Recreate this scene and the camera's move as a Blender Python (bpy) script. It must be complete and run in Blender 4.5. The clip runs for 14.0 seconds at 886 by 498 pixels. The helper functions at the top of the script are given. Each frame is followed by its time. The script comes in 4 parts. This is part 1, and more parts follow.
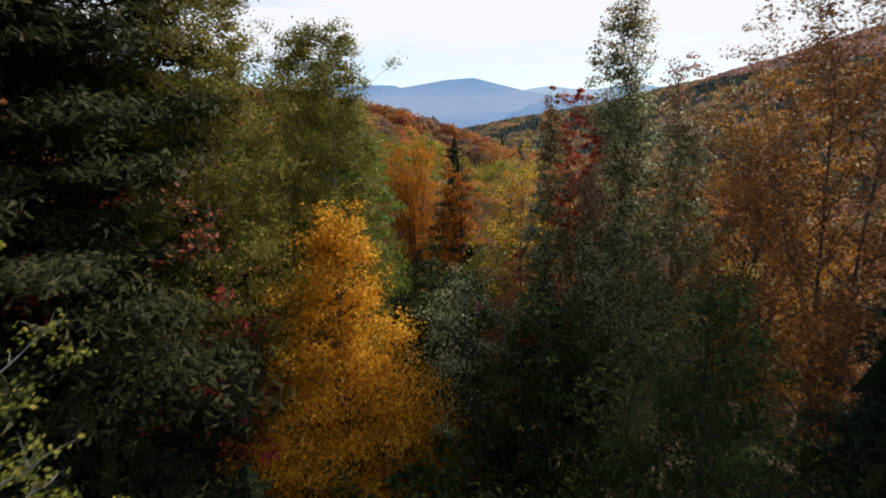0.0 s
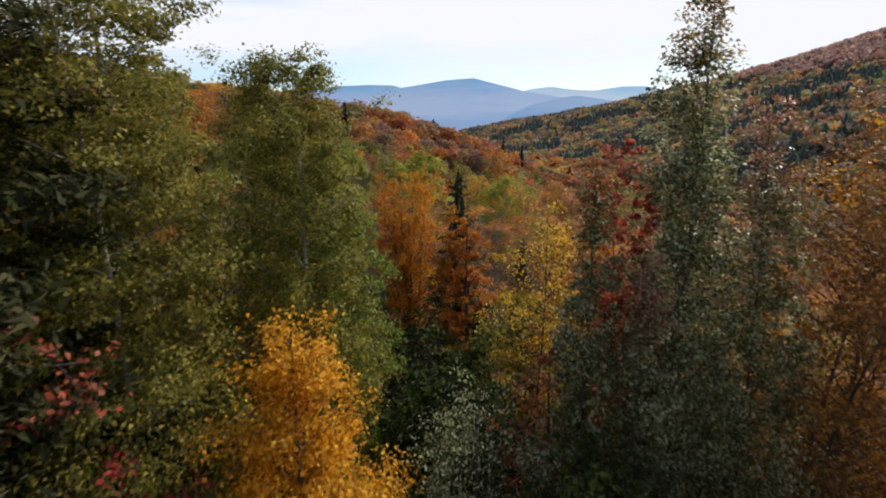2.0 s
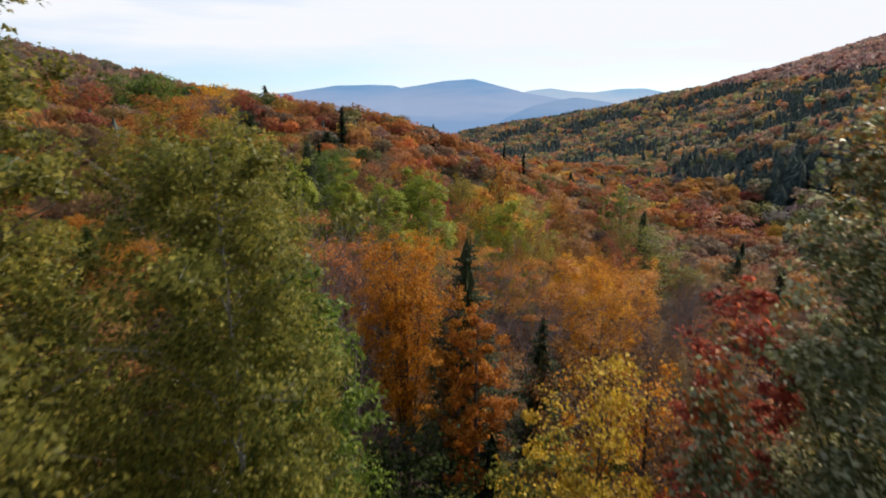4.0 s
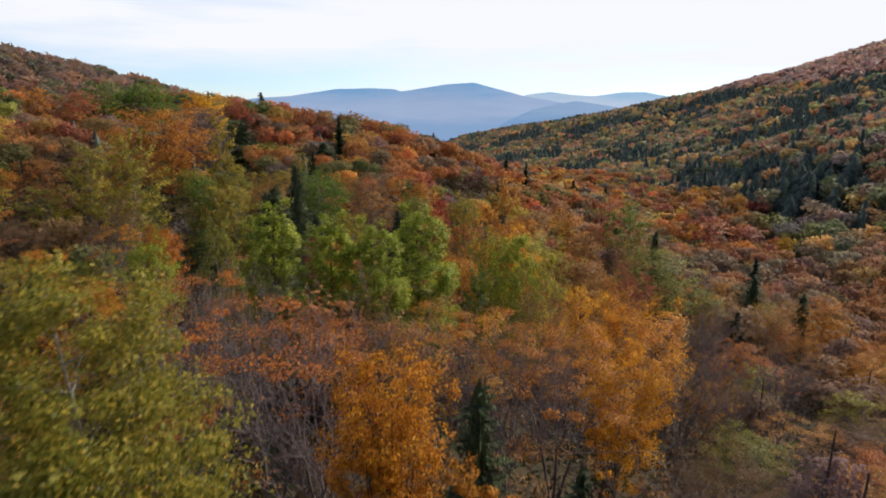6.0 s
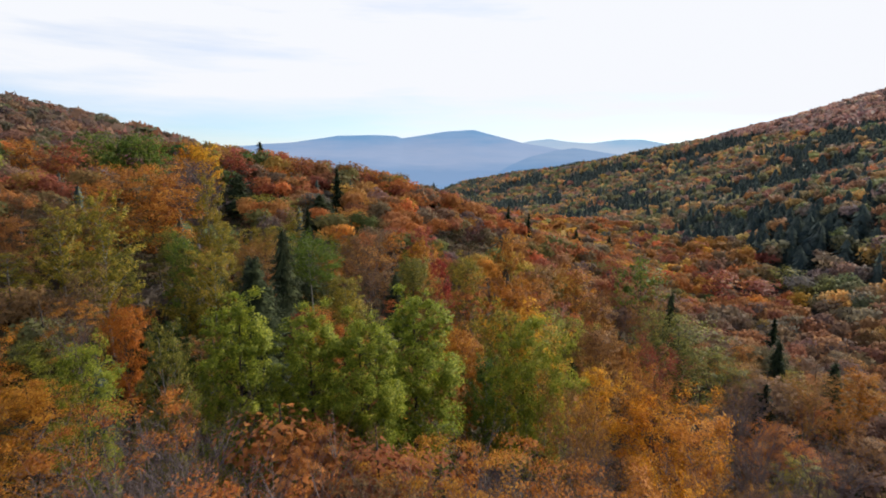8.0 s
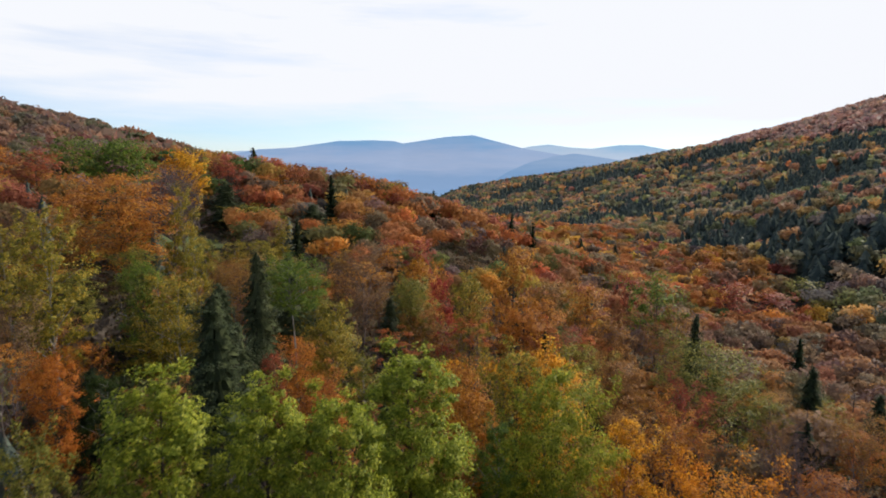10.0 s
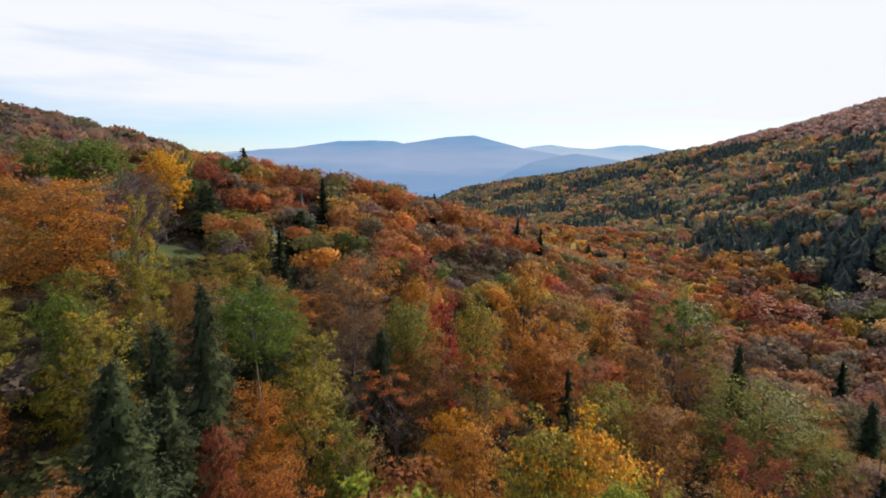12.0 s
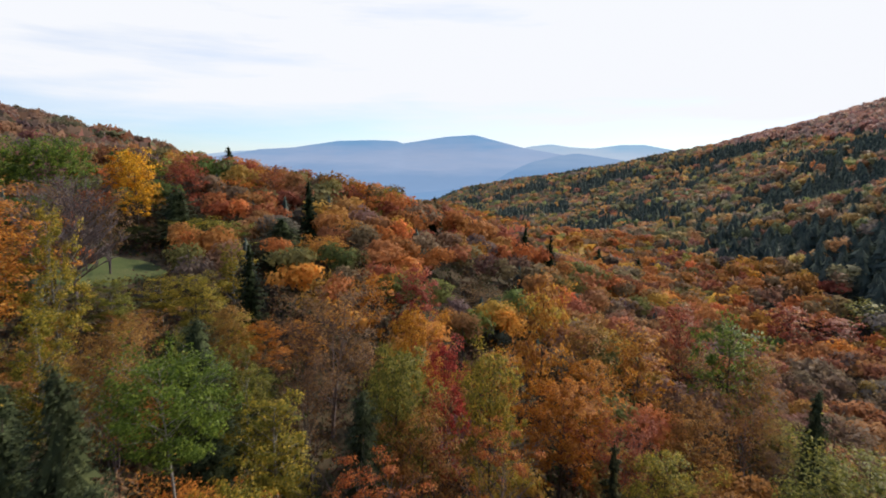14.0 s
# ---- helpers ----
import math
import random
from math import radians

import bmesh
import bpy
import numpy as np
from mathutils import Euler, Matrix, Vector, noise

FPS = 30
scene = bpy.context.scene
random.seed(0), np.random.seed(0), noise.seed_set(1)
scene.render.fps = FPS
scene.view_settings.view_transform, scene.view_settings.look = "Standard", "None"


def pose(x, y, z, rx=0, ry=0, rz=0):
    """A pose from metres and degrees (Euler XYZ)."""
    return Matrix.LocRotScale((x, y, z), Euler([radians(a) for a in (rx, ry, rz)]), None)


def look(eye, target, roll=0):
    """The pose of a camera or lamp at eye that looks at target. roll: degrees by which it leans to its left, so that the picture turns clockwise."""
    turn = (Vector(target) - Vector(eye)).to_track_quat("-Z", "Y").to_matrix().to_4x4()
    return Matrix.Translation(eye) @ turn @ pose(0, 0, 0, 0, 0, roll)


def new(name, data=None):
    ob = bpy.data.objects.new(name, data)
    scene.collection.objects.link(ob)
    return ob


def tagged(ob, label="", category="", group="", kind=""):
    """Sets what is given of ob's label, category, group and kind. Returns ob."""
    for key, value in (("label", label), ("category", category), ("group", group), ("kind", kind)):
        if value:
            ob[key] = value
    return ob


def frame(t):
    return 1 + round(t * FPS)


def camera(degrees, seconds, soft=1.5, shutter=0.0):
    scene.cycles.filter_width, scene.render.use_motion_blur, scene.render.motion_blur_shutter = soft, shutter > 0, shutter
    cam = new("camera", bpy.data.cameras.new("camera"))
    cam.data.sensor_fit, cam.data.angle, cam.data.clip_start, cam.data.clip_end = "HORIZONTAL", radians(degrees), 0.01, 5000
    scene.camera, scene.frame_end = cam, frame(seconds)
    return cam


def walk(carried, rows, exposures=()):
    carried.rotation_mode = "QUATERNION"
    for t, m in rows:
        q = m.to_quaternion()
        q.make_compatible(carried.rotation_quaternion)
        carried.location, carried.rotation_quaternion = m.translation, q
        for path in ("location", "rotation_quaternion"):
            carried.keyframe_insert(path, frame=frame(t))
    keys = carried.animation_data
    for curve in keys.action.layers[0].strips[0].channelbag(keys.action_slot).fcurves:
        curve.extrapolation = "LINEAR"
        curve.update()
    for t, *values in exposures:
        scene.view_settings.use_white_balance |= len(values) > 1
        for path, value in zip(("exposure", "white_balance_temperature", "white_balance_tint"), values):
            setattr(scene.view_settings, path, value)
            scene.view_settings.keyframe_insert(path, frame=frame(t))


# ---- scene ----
cam = camera(78.0, 14.0, soft=1.85, shutter=0.5)
PATH = [
    (0, (0.182, -0.734, 12.219), (0.176, 1.208, 11.743), -1.01),
    (0.5, (0.190, 0.222, 12.591), (0.184, 2.165, 12.116), -0.97),
    (1, (0.185, 1.233, 12.889), (0.179, 3.175, 12.412), -0.95),
    (1.5, (0.164, 2.323, 13.151), (0.158, 4.265, 12.674), -0.85),
    (2, (0.115, 3.462, 13.409), (0.112, 5.405, 12.933), -0.65),
    (2.5, (0.094, 4.712, 13.711), (0.095, 6.654, 13.233), -0.33),
    (3, (0.050, 5.884, 14.134), (0.051, 7.826, 13.658), -0.33),
    (3.5, (-0.006, 6.946, 14.618), (-0.004, 8.889, 14.142), -0.18),
    (4, (-0.046, 8.270, 15.018), (-0.043, 10.213, 14.543), -0.12),
    (6.5, (-0.090, 15.578, 17.222), (-0.087, 17.526, 16.768), -0.01),
    (7, (-0.089, 17.104, 17.673), (-0.086, 19.062, 17.264), 0.03),
    (7.5, (-0.147, 18.652, 17.936), (-0.144, 20.621, 17.584), 0.06),
    (8, (-0.214, 20.170, 18.141), (-0.211, 22.146, 17.835), 0.10),
    (10.5, (-0.364, 30.520, 18.806), (-0.361, 32.500, 18.519), 0.16),
    (11, (-0.402, 33.040, 18.907), (-0.400, 35.019, 18.621), 0.18),
    (11.5, (-0.442, 35.947, 19.041), (-0.440, 37.927, 18.755), 0.18),
    (12, (-0.502, 39.099, 19.174), (-0.501, 41.078, 18.887), 0.20),
    (12.5, (-0.585, 42.393, 19.296), (-0.583, 44.372, 19.009), 0.22),
    (13, (-0.617, 45.788, 19.418), (-0.616, 47.767, 19.131), 0.22),
    (13.5, (-0.623, 49.273, 19.498), (-0.621, 51.253, 19.211), 0.20),
    (14, (-0.655, 52.716, 19.560), (-0.655, 54.695, 19.272), 0.15),
]
walk(cam, [(t, look(eye, target, roll)) for t, eye, target, roll in PATH])

# ---- light: a bright hazy sky, the sun high ahead and to the right behind thin cloud ----
SUN_ELEVATION, SUN_AZIMUTH = 42.0, 46.0   # degrees; azimuth clockwise from +y
sun_dir = Vector((math.cos(radians(SUN_ELEVATION)) * math.sin(radians(SUN_AZIMUTH)),
                  math.cos(radians(SUN_ELEVATION)) * math.cos(radians(SUN_AZIMUTH)),
                  math.sin(radians(SUN_ELEVATION))))
sun_data = bpy.data.lights.new("sun", "SUN")
sun_data.energy, sun_data.angle, sun_data.color = 4.5, radians(2.5), (1.0, 0.90, 0.75)
sun = new("sun", sun_data)
sun.matrix_world = look(sun_dir * 300, (0, 0, 0))

world = bpy.data.worlds.new("sky")
scene.world = world
world.use_nodes = True
wt = world.node_tree
wt.nodes.clear()


def node(tree, kind, **values):
    n = tree.nodes.new(kind)
    for key, value in values.items():
        n.inputs[key].default_value = value
    return n


sky = wt.nodes.new("ShaderNodeTexSky")
sky.sky_type, sky.sun_disc = "NISHITA", False
sky.sun_elevation, sky.sun_rotation = radians(SUN_ELEVATION), radians(SUN_AZIMUTH)
sky.air_density, sky.dust_density, sky.altitude = 1.0, 0.6, 400
sky_level = node(wt, "ShaderNodeMix")
sky_level.data_type, sky_level.blend_type = "RGBA", "MULTIPLY"
sky_level.inputs[0].default_value = 1.0
sky_level.inputs[7].default_value = (0.116, 0.134, 0.164, 1)
coord = wt.nodes.new("ShaderNodeTexCoord")
stretch = wt.nodes.new("ShaderNodeMapping")
stretch.inputs["Scale"].default_value = (1.2, 1.6, 11.0)
stretch.inputs["Rotation"].default_value = (0, radians(4), radians(20))
cloud = node(wt, "ShaderNodeTexNoise", Scale=1.7, Detail=6.0, Roughness=0.55)
height = wt.nodes.new("ShaderNodeSeparateXYZ")
rise = wt.nodes.new("ShaderNodeValToRGB")   # cover by height: a thin clear band low down, bright cloud above it, breaking up overhead
stops = rise.color_ramp.elements
stops[0].position, stops[0].color = 0.0, (0.40, 0.40, 0.40, 1)
stops[1].position, stops[1].color = 1.0, (0.05, 0.05, 0.05, 1)
# overhead lies out of view; its thin cover is chosen to deepen shade
for at, v in ((0.07, 0.50), (0.16, 0.92), (0.34, 0.85), (0.55, 0.30)):
    e = stops.new(at)
    e.color = (v, v, v, 1)
to_right = node(wt, "ShaderNodeMapRange")
for k, v in zip((1, 2, 3, 4), (-0.6, 0.6, -0.10, 0.22)):
    to_right.inputs[k].default_value = v
sums = [wt.nodes.new("ShaderNodeMath") for _ in range(2)]
for s in sums:
    s.operation = "ADD"
band = node(wt, "ShaderNodeMapRange")
for k, v in zip((1, 2, 3, 4), (0.79, 1.32, 0.0, 1.0)):
    band.inputs[k].default_value = v
cloud_mix = wt.nodes.new("ShaderNodeMix")
cloud_mix.data_type = "RGBA"
cloud_mix.inputs[7].default_value = (0.93, 0.95, 1.0, 1)
back = node(wt, "ShaderNodeBackground", Strength=1.0)
out = wt.nodes.new("ShaderNodeOutputWorld")
for a, b in ((coord.outputs["Generated"], stretch.inputs["Vector"]), (stretch.outputs[0], cloud.inputs["Vector"]),
             (coord.outputs["Generated"], height.inputs[0]), (height.outputs["Z"], rise.inputs[0]), (height.outputs["X"], to_right.inputs[0]),
             (cloud.outputs[0], sums[0].inputs[0]), (rise.outputs[0], sums[0].inputs[1]),
             (sums[0].outputs[0], sums[1].inputs[0]), (to_right.outputs[0], sums[1].inputs[1]),
             (sums[1].outputs[0], band.inputs[0]), (sky.outputs[0], sky_level.inputs[6]),
             (sky_level.outputs[2], cloud_mix.inputs[6]), (band.outputs[0], cloud_mix.inputs[0]),
             (cloud_mix.outputs[2], back.inputs[0]), (back.outputs[0], out.inputs[0])):
    wt.links.new(a, b)


# ---- materials ----
def blank(name):
    m = bpy.data.materials.new(name)
    m.use_nodes = True
    m.node_tree.nodes.clear()
    return m, m.node_tree, m.node_tree.nodes.new("ShaderNodeOutputMaterial")


def mixed(t, factor, a, b):
    """A colour mix; each of factor, a, b is a socket or a value."""
    n = t.nodes.new("ShaderNodeMix")
    n.data_type = "RGBA"
    for socket, value in ((n.inputs[0], factor), (n.inputs[6], a), (n.inputs[7], b)):
        if isinstance(value, bpy.types.NodeSocket):
            t.links.new(value, socket)
        else:
            socket.default_value = value if isinstance(value, float) else (*value, 1)
    return n.outputs[2]


def leafy(name, main, second, third, through_light=0.45, gloss=0.15, hue_swing=0.022, value_swing=0.45, attribute="", shine=0.5):
    """Leaves: three colours mixed leaf by leaf and in patches, tree by tree a little different; light shines through them."""
    m, t, end = blank(name)
    geo, info, tc = (t.nodes.new("ShaderNode" + k) for k in ("NewGeometry", "ObjectInfo", "TexCoord"))
    patch = node(t, "ShaderNodeTexNoise", Scale=0.55, Detail=3.0)
    t.links.new(tc.outputs["Object"], patch.inputs["Vector"])
    ramp = t.nodes.new("ShaderNodeMapRange")
    for k, v in zip((1, 2, 3, 4), (0.38, 0.64, 0.0, 1.0)):
        ramp.inputs[k].default_value = v
    t.links.new(patch.outputs[0], ramp.inputs[0])
    if attribute:
        own = t.nodes.new("ShaderNodeAttribute")
        own.attribute_name = attribute
        first = own.outputs["Color"]
        colour = mixed(t, 0.0, first, second)
    else:
        few = t.nodes.new("ShaderNodeMath")
        few.operation = "POWER"
        few.inputs[1].default_value = 2.2
        t.links.new(geo.outputs["Random Per Island"], few.inputs[0])
        colour = mixed(t, few.outputs[0], mixed(t, ramp.outputs[0], main, second), third)
    hsv = t.nodes.new("ShaderNodeHueSaturation")
    hue = t.nodes.new("ShaderNodeMapRange")
    hue.inputs[3].default_value, hue.inputs[4].default_value = 0.5 - hue_swing / 2, 0.5 + hue_swing / 2
    t.links.new(info.outputs["Random"], hue.inputs[0])
    t.links.new(hue.outputs[0], hsv.inputs["Hue"])
    value = t.nodes.new("ShaderNodeMapRange")
    value.inputs[3].default_value, value.inputs[4].default_value = 1 - value_swing, 1 + value_swing
    t.links.new(geo.outputs["Random Per Island"], value.inputs[0])
    t.links.new(value.outputs[0], hsv.inputs["Value"])
    t.links.new(colour, hsv.inputs["Color"])
    body = node(t, "ShaderNodeBsdfPrincipled", Roughness=shine)
    body.inputs["Specular IOR Level"].default_value = gloss
    light = t.nodes.new("ShaderNodeBsdfTranslucent")
    mix = node(t, "ShaderNodeMixShader")
    mix.inputs[0].default_value = through_light
    t.links.new(hsv.outputs[0], body.inputs["Base Color"])
    t.links.new(hsv.outputs[0], light.inputs["Color"])
    t.links.new(body.outputs[0], mix.inputs[1])
    t.links.new(light.outputs[0], mix.inputs[2])
    t.links.new(mix.outputs[0], end.inputs[0])
    return m


def rough(name, a, b, scale, bump=0.3, roughness=0.9, c=None, fine=8.0, stretch_z=1.0):
    """A rough natural surface: two or three colours in patches and fine grain, with relief."""
    m, t, end = blank(name)
    tc = t.nodes.new("ShaderNodeTexCoord")
    mp = t.nodes.new("ShaderNodeMapping")
    mp.inputs["Scale"].default_value = (1, 1, stretch_z)
    t.links.new(tc.outputs["Object"], mp.inputs[0])
    n1 = node(t, "ShaderNodeTexNoise", Scale=scale, Detail=8.0, Roughness=0.65)
    n2 = node(t, "ShaderNodeTexNoise", Scale=scale * fine, Detail=6.0, Roughness=0.7)
    for n in (n1, n2):
        t.links.new(mp.outputs[0], n.inputs["Vector"])
    r1, r2 = (t.nodes.new("ShaderNodeMapRange") for _ in range(2))
    for r, n in ((r1, n1), (r2, n2)):
        r.inputs[1].default_value, r.inputs[2].default_value = 0.36, 0.66
        t.links.new(n.outputs[0], r.inputs[0])
    colour = mixed(t, r1.outputs[0], a, b)
    if c:
        colour = mixed(t, r2.outputs[0], colour, c)
    b1 = node(t, "ShaderNodeBump", Strength=bump)
    t.links.new(n2.outputs[0], b1.inputs["Height"])
    body = node(t, "ShaderNodeBsdfPrincipled", Roughness=roughness)
    body.inputs["Specular IOR Level"].default_value = 0.2
    t.links.new(colour, body.inputs["Base Color"])
    t.links.new(b1.outputs[0], body.inputs["Normal"])
    t.links.new(body.outputs[0], end.inputs[0])
    return m


BARK = rough("bark_grey_brown", (0.075, 0.058, 0.045), (0.16, 0.135, 0.115), 3.0, 0.6, c=(0.05, 0.04, 0.032), stretch_z=0.3)
BARK_PALE = rough("bark_pale", (0.52, 0.50, 0.46), (0.33, 0.31, 0.28), 2.5, 0.4, c=(0.16, 0.14, 0.12), stretch_z=1.5)
BARK_DARK = rough("bark_dark", (0.035, 0.028, 0.022), (0.075, 0.06, 0.05), 3.0, 0.6, stretch_z=0.3)
TWIG = rough("twig_grey", (0.135, 0.105, 0.102), (0.20, 0.162, 0.16), 2.0, 0.2)
LITTER = rough("forest_floor", (0.055, 0.04, 0.024), (0.085, 0.05, 0.026), 0.12, 0.8, c=(0.035, 0.035, 0.018), fine=14.0)
GRASS = rough("meadow_grass", (0.075, 0.10, 0.03), (0.14, 0.135, 0.05), 0.3, 0.6, c=(0.05, 0.075, 0.022), fine=12.0)
LEAF = {
    "gold": leafy("leaves_gold", (0.72, 0.34, 0.02), (0.60, 0.25, 0.017), (0.74, 0.44, 0.055), through_light=0.62),
    "amber": leafy("leaves_amber", (0.52, 0.18, 0.018), (0.40, 0.145, 0.018), (0.48, 0.235, 0.03)),
    "orange": leafy("leaves_orange", (0.50, 0.17, 0.028), (0.40, 0.13, 0.028), (0.50, 0.25, 0.045)),
    "rust": leafy("leaves_rust", (0.32, 0.145, 0.036), (0.25, 0.125, 0.038), (0.37, 0.195, 0.045)),
    "red": leafy("leaves_red", (0.37, 0.09, 0.048), (0.38, 0.125, 0.045), (0.30, 0.10, 0.05)),
    "crimson": leafy("leaves_crimson", (0.44, 0.045, 0.045), (0.30, 0.045, 0.035), (0.46, 0.11, 0.06), through_light=0.5),
    "brown": leafy("leaves_brown", (0.19, 0.11, 0.055), (0.155, 0.09, 0.055), (0.24, 0.135, 0.045)),
    "lime": leafy("leaves_lime", (0.265, 0.31, 0.026), (0.185, 0.245, 0.023), (0.37, 0.355, 0.042)),
    "green": leafy("leaves_green", (0.13, 0.20, 0.028), (0.09, 0.15, 0.023), (0.20, 0.25, 0.035)),
    "olive": leafy("leaves_olive", (0.18, 0.188, 0.035), (0.125, 0.145, 0.028), (0.29, 0.245, 0.044), gloss=0.1, shine=0.45),
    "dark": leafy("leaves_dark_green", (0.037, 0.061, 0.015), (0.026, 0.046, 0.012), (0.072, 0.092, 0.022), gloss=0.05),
    # pale third colour paints glints of light onto some of the leaves
    "silver": leafy("leaves_silver_green", (0.16, 0.185, 0.045), (0.11, 0.135, 0.033), (0.48, 0.47, 0.29), through_light=0.5, gloss=0.25, shine=0.42, value_swing=0.5),
    # base below that of real needles: deep shade is put into the colour
    "needle": leafy("needles_shade_toned", (0.020, 0.030, 0.013), (0.015, 0.024, 0.011), (0.032, 0.042, 0.017), through_light=0.15, gloss=0.03),
    "pine": leafy("needles_pine", (0.038, 0.042, 0.018), (0.028, 0.034, 0.015), (0.060, 0.056, 0.024), through_light=0.2, gloss=0.03),
    "far": leafy("leaves_far_woods", (0.3, 0.1, 0.03), (0.3, 0.1, 0.03), (0.3, 0.1, 0.03), hue_swing=0.0, value_swing=0.22, gloss=0.03, attribute="leaf_colour"),
}
# lightened and blued: distance haze is put into the needle colour
LEAF["spruce"] = leafy("needles_spruce_hazed", (0.075, 0.10, 0.082), (0.060, 0.085, 0.070), (0.105, 0.125, 0.09), through_light=0.15, value_swing=0.35)
LEAF["hemlock"] = leafy("needles_hemlock", (0.056, 0.071, 0.033), (0.044, 0.060, 0.028), (0.082, 0.096, 0.043), through_light=0.2, gloss=0.05)
LEAF["pinkish"] = leafy("leaves_pinkish", (0.40, 0.13, 0.065), (0.30, 0.10, 0.06), (0.46, 0.30, 0.20), gloss=0.5, shine=0.38)
LEAF["scarlet"] = leafy("leaves_scarlet", (0.45, 0.115, 0.034), (0.37, 0.10, 0.034), (0.48, 0.19, 0.04))
LEAF["copper"] = leafy("leaves_copper", (0.205, 0.09, 0.028), (0.145, 0.072, 0.028), (0.30, 0.145, 0.034))
LEAF["flame"] = leafy("leaves_flame", (0.63, 0.195, 0.013), (0.50, 0.155, 0.014), (0.62, 0.27, 0.025), through_light=0.5)
LEAF["birch"] = leafy("leaves_birch", (0.24, 0.23, 0.03), (0.15, 0.18, 0.028), (0.40, 0.30, 0.04), value_swing=0.28)
LEAF["marigold"] = leafy("leaves_marigold", (0.66, 0.25, 0.013), (0.55, 0.195, 0.013), (0.68, 0.33, 0.03), through_light=0.55)
LEAF["yellow"] = leafy("leaves_yellow", (0.62, 0.36, 0.022), (0.50, 0.27, 0.02), (0.66, 0.46, 0.06), through_light=0.5)
LEAF["yellowgreen"] = leafy("leaves_yellow_green", (0.28, 0.235, 0.03), (0.17, 0.19, 0.03), (0.44, 0.29, 0.04))


# ---- the lie of the land: heights set to fit skyline and tree tops in view, smoothed ----
NEAR_SPOTS = [  # x, y, ground height
    (0, 0, 0), (0, 28, 0), (-12, 12, 1), (14, 10, -1), (-2, 56, -4), (6, 58, -7),
    (9, 40, -5), (17, 60, -12), (30, 87, -16.5), (-32, 69, -3), (-14, 77, -6), (4, 92, -13.5),
    (-5, 96, -10), (-12, 121, -6.5), (26, 117, -16.5), (42, 110, -18), (64, 125, -26), (90, 158, -27),
    (-40, 94, 2), (-56, 142, 4), (-76, 129, 9), (-26, 136, 1), (60, 60, -18), (-60, 30, 3),
    (0, -60, 2), (-70, -60, 6), (70, -60, -8),
]
VALLEY_SPOTS = [
    (-3, 205, 1), (29, 210, -12), (52, 324, -22), (-22, 213, 6), (-41, 218, 8), (-60, 224, 11),
    (122, 230, -20), (140, 214, -8), (159, 301, -7), (122, 307, -26), (119, 200, -22), (238, 353, 9),
    (492, 673, 92), (423, 733, 65), (386, 793, 51), (345, 873, 37), (288, 953, 20), (214, 1033, 6),
    (123, 1103, -8), (72, 1133, -19), (17, 1153, -34), (249, 453, 14), (232, 603, -3), (153, 753, -16),
    (83, 753, -33),
]
HILL_SPOTS = [
    (60, 480, -38), (-40, 330, -18), (0, 290, -22), (-20, 450, -34), (-110, 400, -8), (-207, 313, 41),
    (-198, 338, 37.5), (-184, 363, 31.5), (-166, 383, 25), (-150, 400, 16), (-260, 520, -5), (-120, 260, 17),
    (-150, 180, 22), (-330, 300, 58), (-350, 100, 60), (320, 180, 40), (500, 350, 75), (560, 900, 50),
    (330, 1250, -60), (0, 1350, -90), (-400, 900, -60), (700, 600, 124), (200, 60, 5), (-150, 800, -70),
    (0, 750, -45), (190, 150, 2), (-40, 1120, -62),
]
SPOTS = np.array(NEAR_SPOTS + VALLEY_SPOTS + HILL_SPOTS)
MEADOW = (-52.5, 133.0, 9.5, 12.0)


def bend(d2):
    return 0.5 * d2 * np.log(d2 + 1e-9)


def bent_sheet():
    """A thin bent sheet over the fitted heights, a little stiff."""
    xy = SPOTS[:, :2] / 100
    n = len(xy)
    d2 = ((xy[:, None] - xy[None]) ** 2).sum(2)
    k = np.zeros((n + 3, n + 3))
    k[:n, :n] = bend(d2) + 0.002 * np.eye(n)
    k[:n, n:] = np.column_stack([np.ones(n), xy])
    k[n:, :n] = k[:n, n:].T
    return np.linalg.solve(k, np.concatenate([SPOTS[:, 2], np.zeros(3)]))


SHEET = bent_sheet()


def ground_at(x, y):
    """Ground height at arrays x, y."""
    x, y = np.atleast_1d(np.asarray(x, float)), np.atleast_1d(np.asarray(y, float))
    n = len(SPOTS)
    d2 = (x[:, None] / 100 - SPOTS[:, 0] / 100) ** 2 + (y[:, None] / 100 - SPOTS[:, 1] / 100) ** 2
    z = bend(d2) @ SHEET[:n] + SHEET[n] + SHEET[n + 1] * x / 100 + SHEET[n + 2] * y / 100
    far = np.clip(np.hypot(x, y - 50) / 400, 0, 1)
    z += far * (2.2 * np.sin(x / 61 + 1.3 + y / 143) * np.sin(y / 77 + x / 190) + 1.6 * np.sin(x / 23 + y / 41) * np.sin(y / 31 - x / 57))
    return np.clip(z, -110, 130)


def mesh_object(name, verts, faces, material, parent=None, smooth=False):
    """One mesh object of an array of vertices and an (n, 3) or (n, 4) array of faces."""
    ob = new(name, raw_mesh(name, verts, faces, material, smooth))
    ob.parent = parent
    return ob


